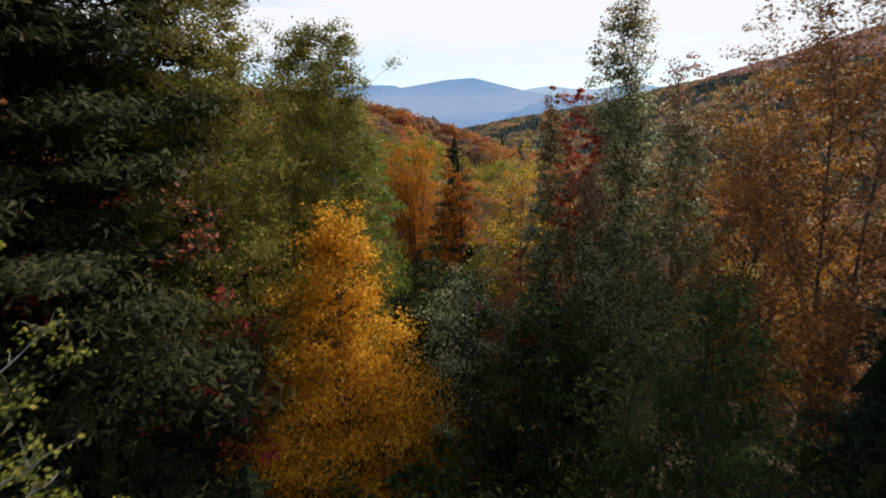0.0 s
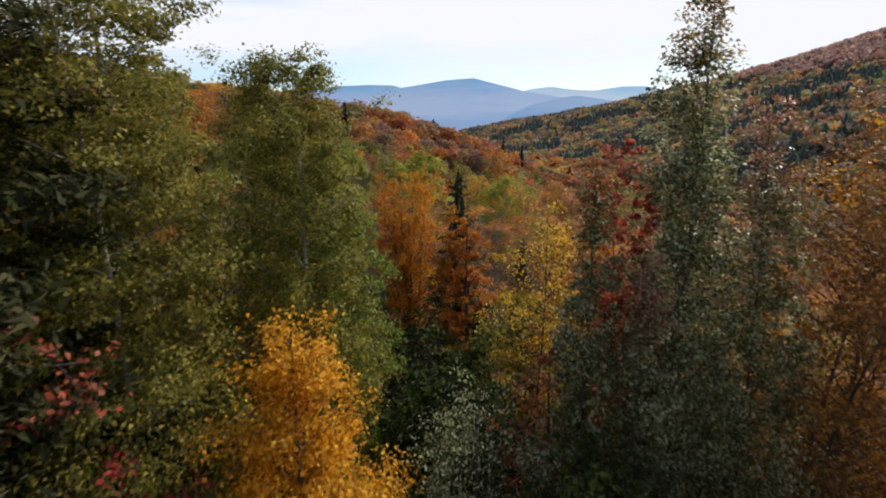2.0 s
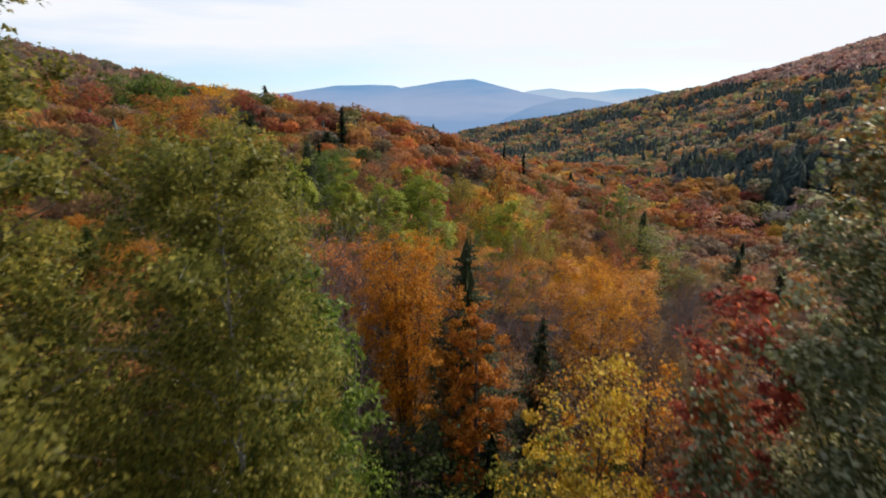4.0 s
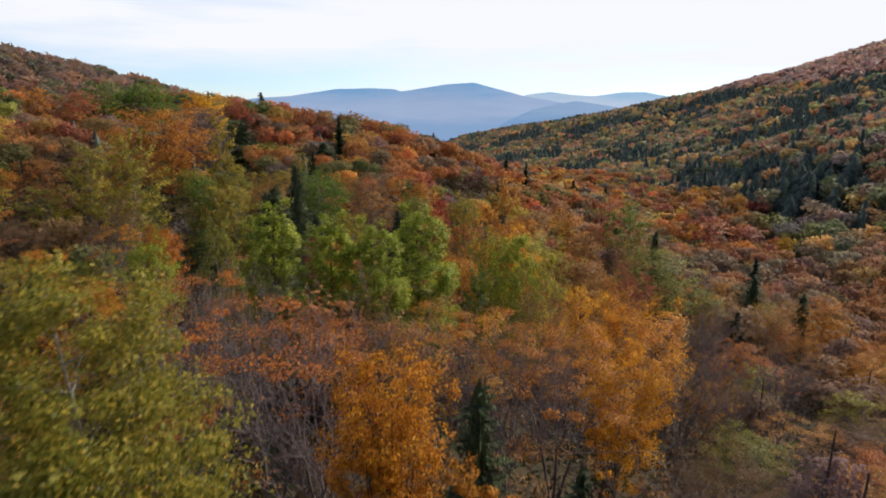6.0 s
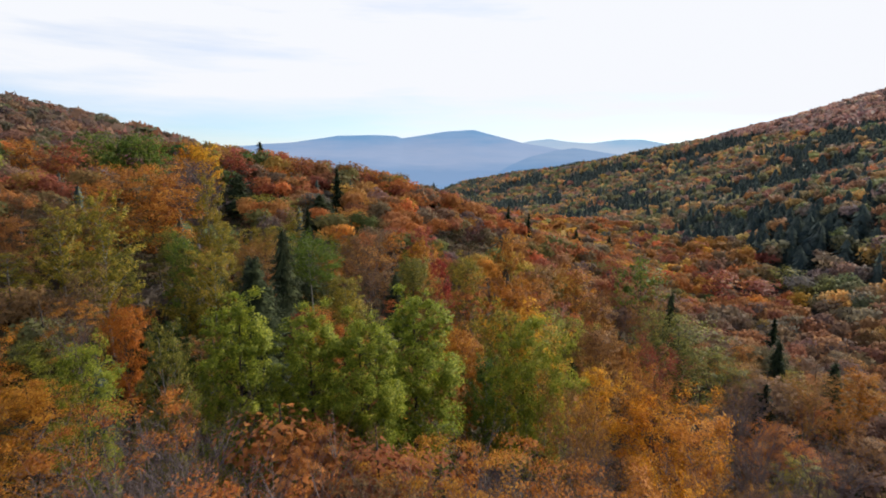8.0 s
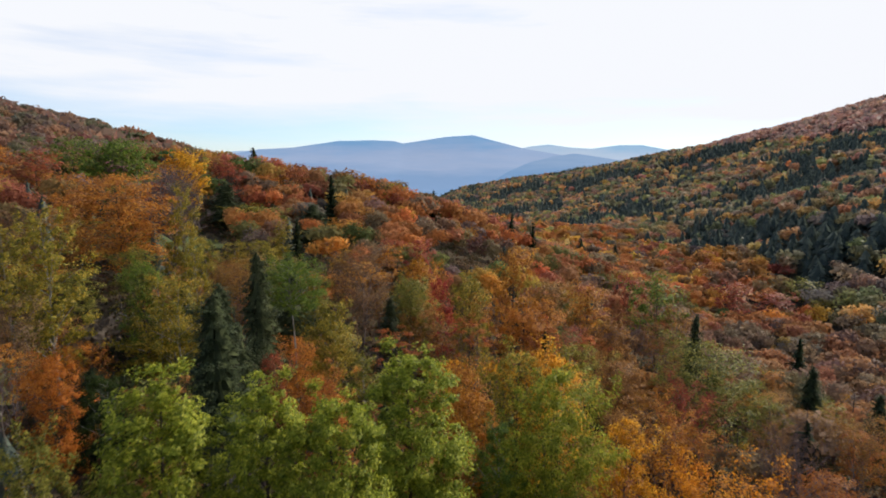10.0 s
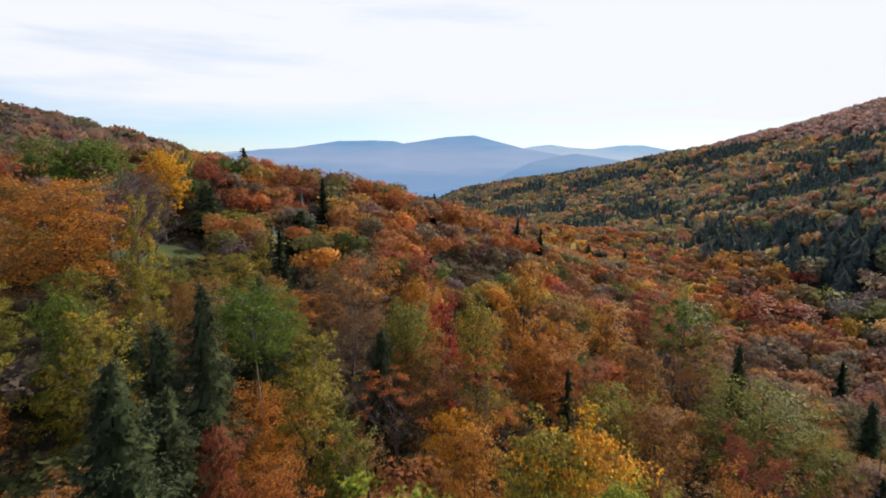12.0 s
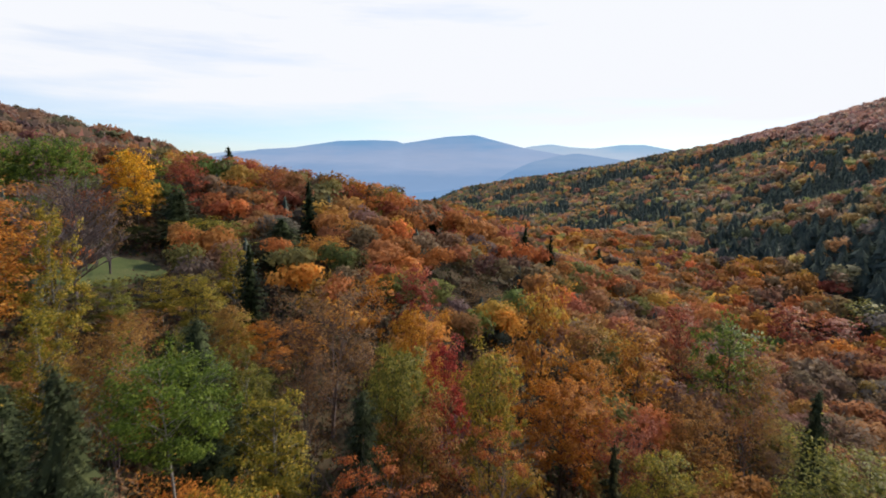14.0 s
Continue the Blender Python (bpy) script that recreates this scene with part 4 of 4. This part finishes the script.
stand("sparse", 17.8, 76.3, -2.7, 10.2, "rust")
stand("sparse", 6.3, 46.0, 8.5, 4.6, "rust")
stand("sparse", 19.5, 71.2, 0.4, 7.5, "orange")
stand("round", 13.5, 66.8, 0.9, 4.7, "gold")
stand("round", 1.9, 74.3, 2.2, 5.4, "orange")
stand("column", -10.3, 46.3, 12.3, 4.6, "lime", label="tall yellow-green poplar in a row of poplars")
stand("column", -7.3, 48.5, 11.2, 4.4, "lime", label="tall yellow-green poplar in a row of poplars")
stand("column", -4.4, 47.7, 10.9, 4.6, "lime", label="tall yellow-green poplar in a row of poplars")
stand("column", -1.8, 52.6, 11.0, 5.9, "lime", label="tall yellow-green poplar in a row of poplars")
stand("poplar", 6.2, 57.8, 8.3, 7.1, "lime")
stand("round", -10.1, 76.0, 6.0, 5.2, "yellowgreen")
stand("round", -90.3, 140.0, 24.1, 8.5, "orange")
stand("sparse", -31.5, 66.0, 10.1, 6.3, "brown")
stand("round", -81.2, 150.0, 26.4, 11.8, "green")
stand("round", -73.5, 155.0, 26.2, 9.5, "green")
stand("round", -66.0, 170.0, 23.6, 8.4, "gold")
stand("round", -63.5, 185.0, 22.3, 10.9, "rust")
stand("spruce", -67.6, 226.0, 26.5, 8.8, "needle")
stand("round", -48.3, 200.0, 20.8, 10.1, "orange")
stand("sparse", -49.7, 132.0, 17.0, 8.6, "brown")
stand("round", -35.2, 90.0, 10.3, 5.8, "olive")
stand("bare", -8.9, 38.0, 11.2, 6.6, "bare")
stand("spray", -11.7, 39.0, 11.1, 7.2, "orange")
stand("spray", 0.1, 38.0, 9.8, 7.7, "amber")
stand("spray", 2.5, 40.0, 8.6, 7.6, "amber")
stand("spray", -6.2, 31.0, 12.2, 7.9, "orange")
stand("bare", -4.0, 30.0, 12.7, 7.4, "bare")
stand("bare", 13.5, 48.0, 3.6, 6.4, "bare")
stand("bare", 2.7, 36.0, 9.3, 6.8, "bare")
stand("bare", -9.9, 32.0, 12.6, 7.1, "bare")
stand("sparse", -1.9, 35.0, 10.0, 6.2, "brown")
stand("oval", -19.6, 58.0, 7.4, 3.6, "dark")
stand("vase", 9.5, 40.6, 5.8, 5.2, "marigold")
stand("round", 1.5, 62.0, 5.1, 4.9, "amber")
stand("round", -4.0, 95.4, 5.6, 6.6, "olive")
stand("spruce", 68.5, 129.4, -12.9, 5.2, "needle")
stand("hemlock", 54.2, 105.0, -9.6, 5.2, "hemlock")
stand("hemlock", 56.2, 95.0, -9.6, 4.8, "hemlock")
stand("bare", 32.2, 76.0, -2.6, 7.2, "bare")
stand("sparse", 42.7, 80.5, -4.9, 7.8, "rust")
stand("round", 56.0, 89.6, -8.8, 6.0, "amber")
stand("bare", 27.0, 64.0, -1.7, 7.7, "bare")
stand("bare", 33.3, 62.6, -2.7, 7.9, "bare")
stand("bare", 23.0, 53.0, 0.3, 6.6, "bare")
stand("bare", 16.5, 48.1, 2.9, 6.6, "bare")
stand("spray", 5.5, 38.0, 8.8, 8.2, "amber")
stand("oval", -4.0, 95.0, 5.8, 5.4, "olive")
stand("sparse", 33.9, 111.0, -4.7, 8.9, "rust")
stand("oval", -27.7, 88.0, 11.0, 4.9, "yellowgreen")
stand("oval", -28.4, 124.0, 10.3, 5.2, "yellowgreen")
stand("spruce", -24.8, 120.0, 10.5, 4.2, "needle")
stand("round", -21.9, 105.0, 6.9, 5.0, "rust")
stand("oval", -21.5, 95.0, 7.0, 3.6, "olive")
stand("round", -77.8, 155.0, 25.5, 9.8, "green")
stand("round", -72.8, 160.0, 26.3, 9.3, "green")
stand("oval", -68.5, 170.0, 23.9, 8.9, "gold")
stand("round", -42.4, 185.0, 19.5, 10.1, "red")
stand("spruce", -26.9, 160.0, 17.4, 5.5, "needle")
stand("round", -20.9, 190.0, 16.8, 8.4, "orange")
stand("spruce", -9.9, 205.0, 11.8, 4.4, "needle")
stand("spruce", -3.1, 204.0, 12.2, 5.6, "needle")
stand("round", 2.4, 195.0, 9.7, 7.3, "crimson")
stand("round", -14.4, 195.0, 15.2, 8.8, "yellowgreen")
stand("round", -4.6, 130.0, 6.4, 7.3, "red")
stand("round", -3.7, 112.0, 4.3, 5.9, "amber")
stand("round", 5.1, 108.0, 1.4, 5.9, "amber")
stand("round", 20.0, 128.5, -1.1, 8.1, "rust")
stand("sparse", 38.3, 134.1, -7.1, 10.5, "rust")
stand("spruce", 58.8, 259.0, -10.0, 8.6, "needle")
stand("spruce", 70.0, 247.9, -11.5, 7.3, "needle")
stand("spruce", 27.2, 193.0, 3.1, 4.4, "needle")
stand("spruce", 21.2, 196.6, 5.6, 4.2, "needle")
stand("round", 53.9, 176.4, -10.7, 9.2, "red")
stand("round", 92.3, 194.9, -16.7, 12.1, "orange")
stand("round", 97.5, 185.3, -16.4, 12.7, "red")
stand("round", 111.3, 192.5, -13.8, 11.8, "olive")
stand("round", 5.3, 66.0, 6.7, 6.9, "yellowgreen")
stand("oval", 10.4, 75.0, 3.8, 5.4, "yellowgreen")
stand("round", 7.4, 66.0, 6.7, 7.3, "gold")
stand("hemlock", -27.3, 84.0, 6.9, 5.3, "hemlock")
stand("round", -8.0, 62.0, 6.0, 4.3, "orange")
# trees round the birch
white = grown("birch", broadleaf(141, 10.3 - float(ground_at(-14.3, 78.5)[0]), 5.6, "round", 0.70, 30, 9, 15000, 0.14, stems=1, trunk_r=0.15, spread=0.45, rise=0.7, uneven=0.4, tri=True, clump=70), LEAF["green"], BARK_PALE,
              "green-leaved birch with a tall bare white trunk", "tree", "trees of the valley woods")
white.location = (-14.3, 78.5, float(ground_at(-14.3, 78.5)[0]))
TAKEN.append((-14.3, 78.5, 2.4))

# the grey tree on the meadow's edge
grey = grown("maple", broadleaf(140, 18.4 - float(ground_at(-42.0, 113.0)[0]), 8.6, "round", 0.26, 90, 15, 2200, 0.16, stems=1, trunk_r=0.34, thick=2.6, spread=0.5, rise=0.85, bare=0.3, fill=0.0, tri=True), LEAF["brown"], TWIG,
             "tall almost leafless grey tree at the edge of a small meadow", "tree", "trees of the valley woods", limb_parts=False)
grey.location = (-42.0, 113.0, float(ground_at(-42.0, 113.0)[0]) - 0.1)
TAKEN.append((-42.0, 113.0, 3.6))


# ---- the other trees of the nearer slopes ----
def fill_slopes():
    rng = random.Random(77)
    near_mix = (["bare"] * 8 + ["spray"] * 2 + ["sparse"] * 4 + ["round", "oval"])
    far_mix = (["sparse"] * 4 + ["round"] * 4 + ["round2"] * 2 + ["oval", "spruce"])
    left_mix = (["sparse"] * 3 + ["round"] * 2 + ["oval"] * 2 + ["hemlock"])
    tones = {"bare": ["bare"], "spray": ["orange", "amber", "orange", "rust"], "sparse": ["brown", "brown", "rust", "rust", "amber"], "round": ["rust", "orange", "amber", "rust", "yellowgreen", "olive"],
             "round2": ["rust", "orange", "rust"], "vase": ["amber", "orange"], "oval": ["yellowgreen", "olive", "rust"], "spruce": ["needle"], "hemlock": ["dark", "needle"]}
    count = 0
    y = 24.0
    while y < 118 and count < 300:
        step = 4.6 + (y - 24) * 0.012
        x = -0.80 * (y - 6) - 4
        while x < 0.85 * (y - 4) + 4:
            px, py = x + rng.uniform(-1.7, 1.7), y + rng.uniform(-1.7, 1.7)
            x += step
            if any((px - a) ** 2 + (py - b) ** 2 < (0.62 * r + 2.0) ** 2 for a, b, r in TAKEN):
                continue
            if abs(px) < 62 and rng.random() < 0.9:
                form = rng.choice(left_mix if px < -18 else near_mix if py < 62 else far_mix)
                g = float(ground_at(px, py)[0])
                tall = rng.uniform(6.0, 8.6) * (0.78 if 36 < py < 56 and -16 < px < 12 else 1) + (2.0 if form in ("spruce",) and rng.random() < 0.5 else 0)
                stand(form, px, py, g + tall, rng.uniform(5.0, 7.0) * (0.8 if form == "spruce" else 1), rng.choice(tones[form]))
                count += 1
        y += step


fill_slopes()


# ---- far woods: thousands of trees on the slopes, one mesh for each kind ----
FAR_COLOURS = {
    "gold": (0.40, 0.215, 0.040), "orange": (0.36, 0.145, 0.042), "rust": (0.29, 0.135, 0.046), "red": (0.25, 0.085, 0.045), "brown": (0.19, 0.125, 0.07),
    "grey": (0.14, 0.105, 0.085), "lime": (0.20, 0.21, 0.045), "green": (0.075, 0.11, 0.028), "olive": (0.13, 0.125, 0.04)}


def patch(x, y, size, k):
    return np.sin(x / size + 1.7 * k) * np.sin(y / size * 1.1 + 2.3 * k) + 0.6 * np.sin((x + y) / size * 1.9 + k) * np.sin((x - y) / size * 2.3 + 0.7 * k)


def woods_sites():
    """Where far trees stand: a jittered grid, coarser with distance, without the meadow and the trees built singly."""
    rng = np.random.default_rng(11)
    sites = []
    for near, beyond, step in ((-70, 150, 5.6), (150, 330, 6.0), (330, 620, 7.0), (620, 1200, 8.0)):
        ys = np.arange(near, beyond, step)
        for y in ys:
            half = 0.92 * max(y + 25, 10) + 25
            xs = np.arange(-min(half, 420), min(half, 760), step)
            p = np.stack([xs + rng.uniform(-0.45, 0.45, len(xs)) * step, y + rng.uniform(-0.45, 0.45, len(xs)) * step], 1)
            sites.append(np.column_stack([p, np.full(len(xs), step)]))
    s = np.concatenate(sites)
    x, y = s[:, 0], s[:, 1]
    keep = ((x - MEADOW[0]) / MEADOW[2]) ** 2 + ((y - MEADOW[1]) / MEADOW[3]) ** 2 > 1.15
    keep &= ~((np.abs(x) < 15) & (y > -13) & (y < 26))
    keep &= ~((y > 92) & (y < 150) & (x < -0.525 * (y - 52.7)) & (x > -0.70 * (y - 52.7)))   # sightline from the last camera position to the meadow, kept clear
    for tx, ty, r in TAKEN:
        keep &= (x - tx) ** 2 + (y - ty) ** 2 > (0.85 * r + 1.2) ** 2
    return s[keep]


def far_woods():
    rng = np.random.default_rng(23)
    s = woods_sites()
    x, y, step = s.T
    n = len(s)
    g = ground_at(x, y)
    dist = np.hypot(x, y - 40)
    # the far side of the valley is a dark mix of conifers, the near side mostly maples
    axis = np.interp(y, [0, 125, 230, 320, 600, 1100], [56, 86, 108, 98, 60, -30])
    right = x > axis + 12
    p_con = np.where(right, 0.55 + 0.70 * patch(x, y, 34, 1), 0.03 + 0.06 * patch(x, y, 24, 2))
    p_con = np.where(right & (g > 50), 0.10 + 0.3 * patch(x, y, 60, 4), p_con)
    p_con = np.where(~right & (x < -25) & (y > 90), 0.09 + 0.12 * patch(x, y, 20, 5), p_con)
    p_con = np.where(~right & (x < -100) & (y > 190), 0.28 + 0.3 * patch(x, y, 40, 6), p_con)
    con = rng.random(n) < p_con
    names = list(FAR_COLOURS)
    odds = np.array([[0.15, 0.24, 0.24, 0.07, 0.17, 0.04, 0.01, 0.01, 0.07],      # middle of the valley
                     [0.15, 0.07, 0.10, 0.06, 0.12, 0.08, 0.08, 0.10, 0.24],      # far slope
                     [0.07, 0.14, 0.18, 0.08, 0.18, 0.10, 0.05, 0.09, 0.11],      # near slope
                     [0.03, 0.12, 0.34, 0.14, 0.27, 0.06, 0.00, 0.00, 0.04],      # high on the ridges
                     [0.04, 0.14, 0.26, 0.06, 0.42, 0.05, 0.00, 0.00, 0.03],      # bare maples low on the near slope
                     [0.01, 0.08, 0.18, 0.10, 0.28, 0.10, 0.00, 0.15, 0.10]])     # top of the near slope
    zone = np.where(right, 1, np.where(x < -22, 2, 0))
    zone = np.where(right & (g > 42), 3, np.where(~right & (x < -90) & (y > 170), 5, zone))
    zone = np.where(~right & (((y < 88) & (x > 9)) | ((y < 170) & (x > 30))), 4, zone)
    pick = np.array([rng.choice(9, p=odds[z] / odds[z].sum()) for z in zone])
    # far slope leaf colours are lightened, as haze would lighten them
    tint = np.array([FAR_COLOURS[k] for k in names])[pick] * rng.uniform(0.75, 1.35, (n, 1)) * np.where(right, 1.75, 1.32)[:, None] * (1 + 0.1 * rng.normal(size=(n, 3)))
    # tint fades to grey-mauve by zone: thinned crowns, plus distance haze painted in
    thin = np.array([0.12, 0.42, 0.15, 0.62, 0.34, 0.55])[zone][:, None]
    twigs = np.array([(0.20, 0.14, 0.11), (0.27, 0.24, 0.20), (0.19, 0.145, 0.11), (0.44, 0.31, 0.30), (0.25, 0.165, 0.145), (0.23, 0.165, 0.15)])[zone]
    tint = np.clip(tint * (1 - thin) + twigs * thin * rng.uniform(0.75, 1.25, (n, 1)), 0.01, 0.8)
    def grow(ids, conifers, count, all_v, all_c, all_n):
        m = len(ids)
        count = int(count * (0.75 if conifers else 1.0))
        h = np.where(y[ids] < 112, rng.uniform(6.0, 8.2, m), np.where((y[ids] < 185) & ~right[ids], rng.uniform(7.0, 9.2, m), rng.uniform(8.5, 11.0, m))) if not conifers else np.where(right[ids], np.where(g[ids] > 42, rng.uniform(7.5, 10.0, m), rng.uniform(9.0, 13.0, m)), rng.uniform(6.5, 9.5, m))
        w = (rng.uniform(0.9, 1.7, m) * np.minimum(step[ids], 8.0) * 1.08) if not conifers else np.where(right[ids], rng.uniform(7.5, 11.5, m), rng.uniform(4.2, 6.0, m))
        if not conifers:
            lobes = 7
            # a crown is a few rounded lobes of foliage over a trunk
            lob = rng.normal(size=(m, lobes, 3))
            lob /= np.linalg.norm(lob, axis=2)[..., None]
            lob *= np.array([0.30, 0.30, 0.20])
            lob[:, 0] = (0, 0, 0.17)
            which = rng.integers(0, lobes, (m, count))
            d = rng.normal(size=(m, count, 3))
            d /= np.linalg.norm(d, axis=2)[..., None]
            d[..., 2] = d[..., 2] * 0.85 + 0.1
            q = np.take_along_axis(lob, which[..., None], 1) + d * 0.25 * rng.uniform(0.55, 1.08, (m, count, 1))
            spot = np.stack([q[..., 0] * w[:, None] * 1.0, q[..., 1] * w[:, None], 0.70 * h[:, None] + q[..., 2] * 0.95 * np.minimum(w, h * 0.8)[:, None]], -1)
            size = w[:, None] * 1.95 / np.sqrt(count)
            facing, slim = d + [0, 0, 0.35], 0.8
        else:
            u = rng.random((m, count)) ** 1.5 * 0.93 + 0.05
            tier = np.round(u * 13) / 13 * 0.6 + u * 0.4
            phi = rng.uniform(0, 2 * np.pi, (m, count))
            r = 0.5 * w[:, None] * (1 - tier) ** 0.62 * np.sqrt(rng.uniform(0.25, 1.1, (m, count)))
            spot = np.stack([r * np.cos(phi), r * np.sin(phi), h[:, None] * tier - 0.22 * r], -1)
            size = w[:, None] * 1.7 / np.sqrt(count) * np.ones_like(u) * (1.12 - 0.7 * u)
            facing, slim = np.stack([0.9 * np.cos(phi), 0.9 * np.sin(phi), 0 * phi + 0.6], -1), 0.5
        spot += np.stack([x[ids], y[ids], g[ids]], -1)[:, None]
        v, _, nn = leaf_quads(rng, spot.reshape(-1, 3), (size * np.ones((m, count))).reshape(-1, 1), facing.reshape(-1, 3), 0.38, slim, tri=True)
        all_v.append(v)
        all_n.append(nn)
        if conifers:
            inner = jagged_cones(rng, np.stack([x[ids], y[ids], g[ids]], -1), 0.97 * h, (0.5 if count > 200 else 0.9) * w, 0.06, 8 if count > 60 else 6, 5 if count > 60 else 4)
            all_v.append(inner[0])
            all_n.append(inner[2])
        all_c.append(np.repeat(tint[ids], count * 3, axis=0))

    for conifers in (False, True):
        sel = np.where(con == conifers)[0]
        all_v, all_c, all_n = [], [], []
        # trees mostly hidden from the camera get far fewer leaves
        barely_seen = ((y > 250) & (x < axis - 30) & (g < 30)) | (y < 14) | ((x < -215) & (y > 300)) | ((y > 800) & (g < 130) & (y > 1120))
        for low, high, count in ((0, 42, 1500), (42, 75, 1050), (75, 120, 760), (120, 190, 420), (190, 330, 180), (330, 560, 84), (560, 3000, 38)):
            ids = sel[(dist[sel] >= low) & (dist[sel] < high)]
            for some, count in ((ids[~barely_seen[ids]], count), (ids[barely_seen[ids]], 16 if low > 100 else 300)):
                if len(some):
                    grow(some, conifers, count, all_v, all_c, all_n)
        v = np.concatenate(all_v)
        f = np.arange(len(v)).reshape(-1, 3)
        wood_kind = "conifer_woods" if conifers else "broadleaf_woods"
        ob = new(wood_kind, raw_mesh(wood_kind, v, f, LEAF["spruce" if conifers else "far"], normals=np.concatenate(all_n)))
        if not conifers:
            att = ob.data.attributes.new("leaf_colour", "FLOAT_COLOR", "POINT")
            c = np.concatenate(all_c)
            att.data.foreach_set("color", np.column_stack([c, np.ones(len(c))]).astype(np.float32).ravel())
        tagged(ob, "dark spruces and hemlocks scattered over the far slopes" if conifers else "autumn woods in rust, orange and gold covering the slopes", "woods", kind="stuff")
    # stems of the nearer woods
    ids = np.where((dist < 90) & (y > 14))[0]
    paths = [([(x[i], y[i], g[i] - 0.2), (x[i] + 0.2, y[i] + 0.1, g[i] + 4), (x[i], y[i] - 0.1, g[i] + 8.5)], (0.16, 0.11, 0.04)) for i in ids]
    tagged(mesh_object("woods_trunks", *tubes(paths, 5), BARK, smooth=True), "grey-brown trunks of the woods on the slopes", "tree trunks", kind="stuff")


def undergrowth():
    """Low bushes, ferns and saplings that cover the floor of the nearer woods."""
    rng = np.random.default_rng(31)
    m, count = 12000, 16
    x, y = rng.uniform(-75, 75, m), rng.uniform(-8, 175, m)
    keep = (np.abs(x) < 0.85 * (y + 14)) & (((x - MEADOW[0]) / MEADOW[2]) ** 2 + ((y - MEADOW[1]) / MEADOW[3]) ** 2 > 1.1)
    x, y = x[keep], y[keep]
    m = len(x)
    h, w = rng.uniform(0.8, 3.0, m), rng.uniform(1.8, 3.8, m)
    d = rng.normal(size=(m, count, 3))
    d /= np.linalg.norm(d, axis=2)[..., None]
    d[..., 2] = np.abs(d[..., 2])
    spot = d * np.stack([w / 2, w / 2, h], -1)[:, None] * rng.uniform(0.6, 1.05, (m, count, 1)) + np.stack([x, y, ground_at(x, y)], -1)[:, None]
    v, f, _ = leaf_quads(rng, spot.reshape(-1, 3), 0.44, d.reshape(-1, 3) + [0, 0, 0.4], 0.5, 0.8, tri=True)
    tones = np.array([(0.10, 0.065, 0.04), (0.07, 0.065, 0.03), (0.045, 0.06, 0.022), (0.13, 0.08, 0.035), (0.09, 0.05, 0.04)])[rng.integers(0, 5, m)]
    ob = mesh_object("undergrowth", v, f, LEAF["far"])
    att = ob.data.attributes.new("leaf_colour", "FLOAT_COLOR", "POINT")
    c = np.repeat(tones, count * 3, axis=0)
    att.data.foreach_set("color", np.column_stack([c, np.ones(len(c))]).astype(np.float32).ravel())
    tagged(ob, "brown and olive undergrowth on the forest floor", "undergrowth", kind="stuff")


undergrowth()


def build_meadow():
    """A small mown meadow on the left slope, a sheet a hand above the forest floor, with grass tufts at its rim."""
    rings, n = 9, 40
    rng = np.random.default_rng(8)
    edge = 1 + 0.10 * np.sin(np.arange(n) * 2 * np.pi / n * 3 + 1) + 0.05 * rng.normal(size=n)
    x, y = [MEADOW[0]], [MEADOW[1]]
    for r in range(1, rings + 1):
        a = np.arange(n) * 2 * np.pi / n
        x += list(MEADOW[0] + MEADOW[2] * r / rings * edge * np.cos(a))
        y += list(MEADOW[1] + MEADOW[3] * r / rings * edge * np.sin(a))
    x, y = np.array(x), np.array(y)
    verts = np.stack([x, y, ground_at(x, y) + 0.3], 1)
    verts[-n:, 2] -= 0.9
    tri = [(0, 1 + k, 1 + (k + 1) % n) for k in range(n)]
    quads = [(1 + (r - 1) * n + k, 1 + r * n + k, 1 + r * n + (k + 1) % n, 1 + (r - 1) * n + (k + 1) % n) for r in range(1, rings) for k in range(n)]
    me = bpy.data.meshes.new("meadow")
    me.from_pydata(verts.tolist(), [], tri + quads)
    me.materials.append(GRASS)
    tagged(new("meadow", me), "small green grass meadow on the wooded slope", "meadow", kind="structure")


build_meadow()


far_woods()
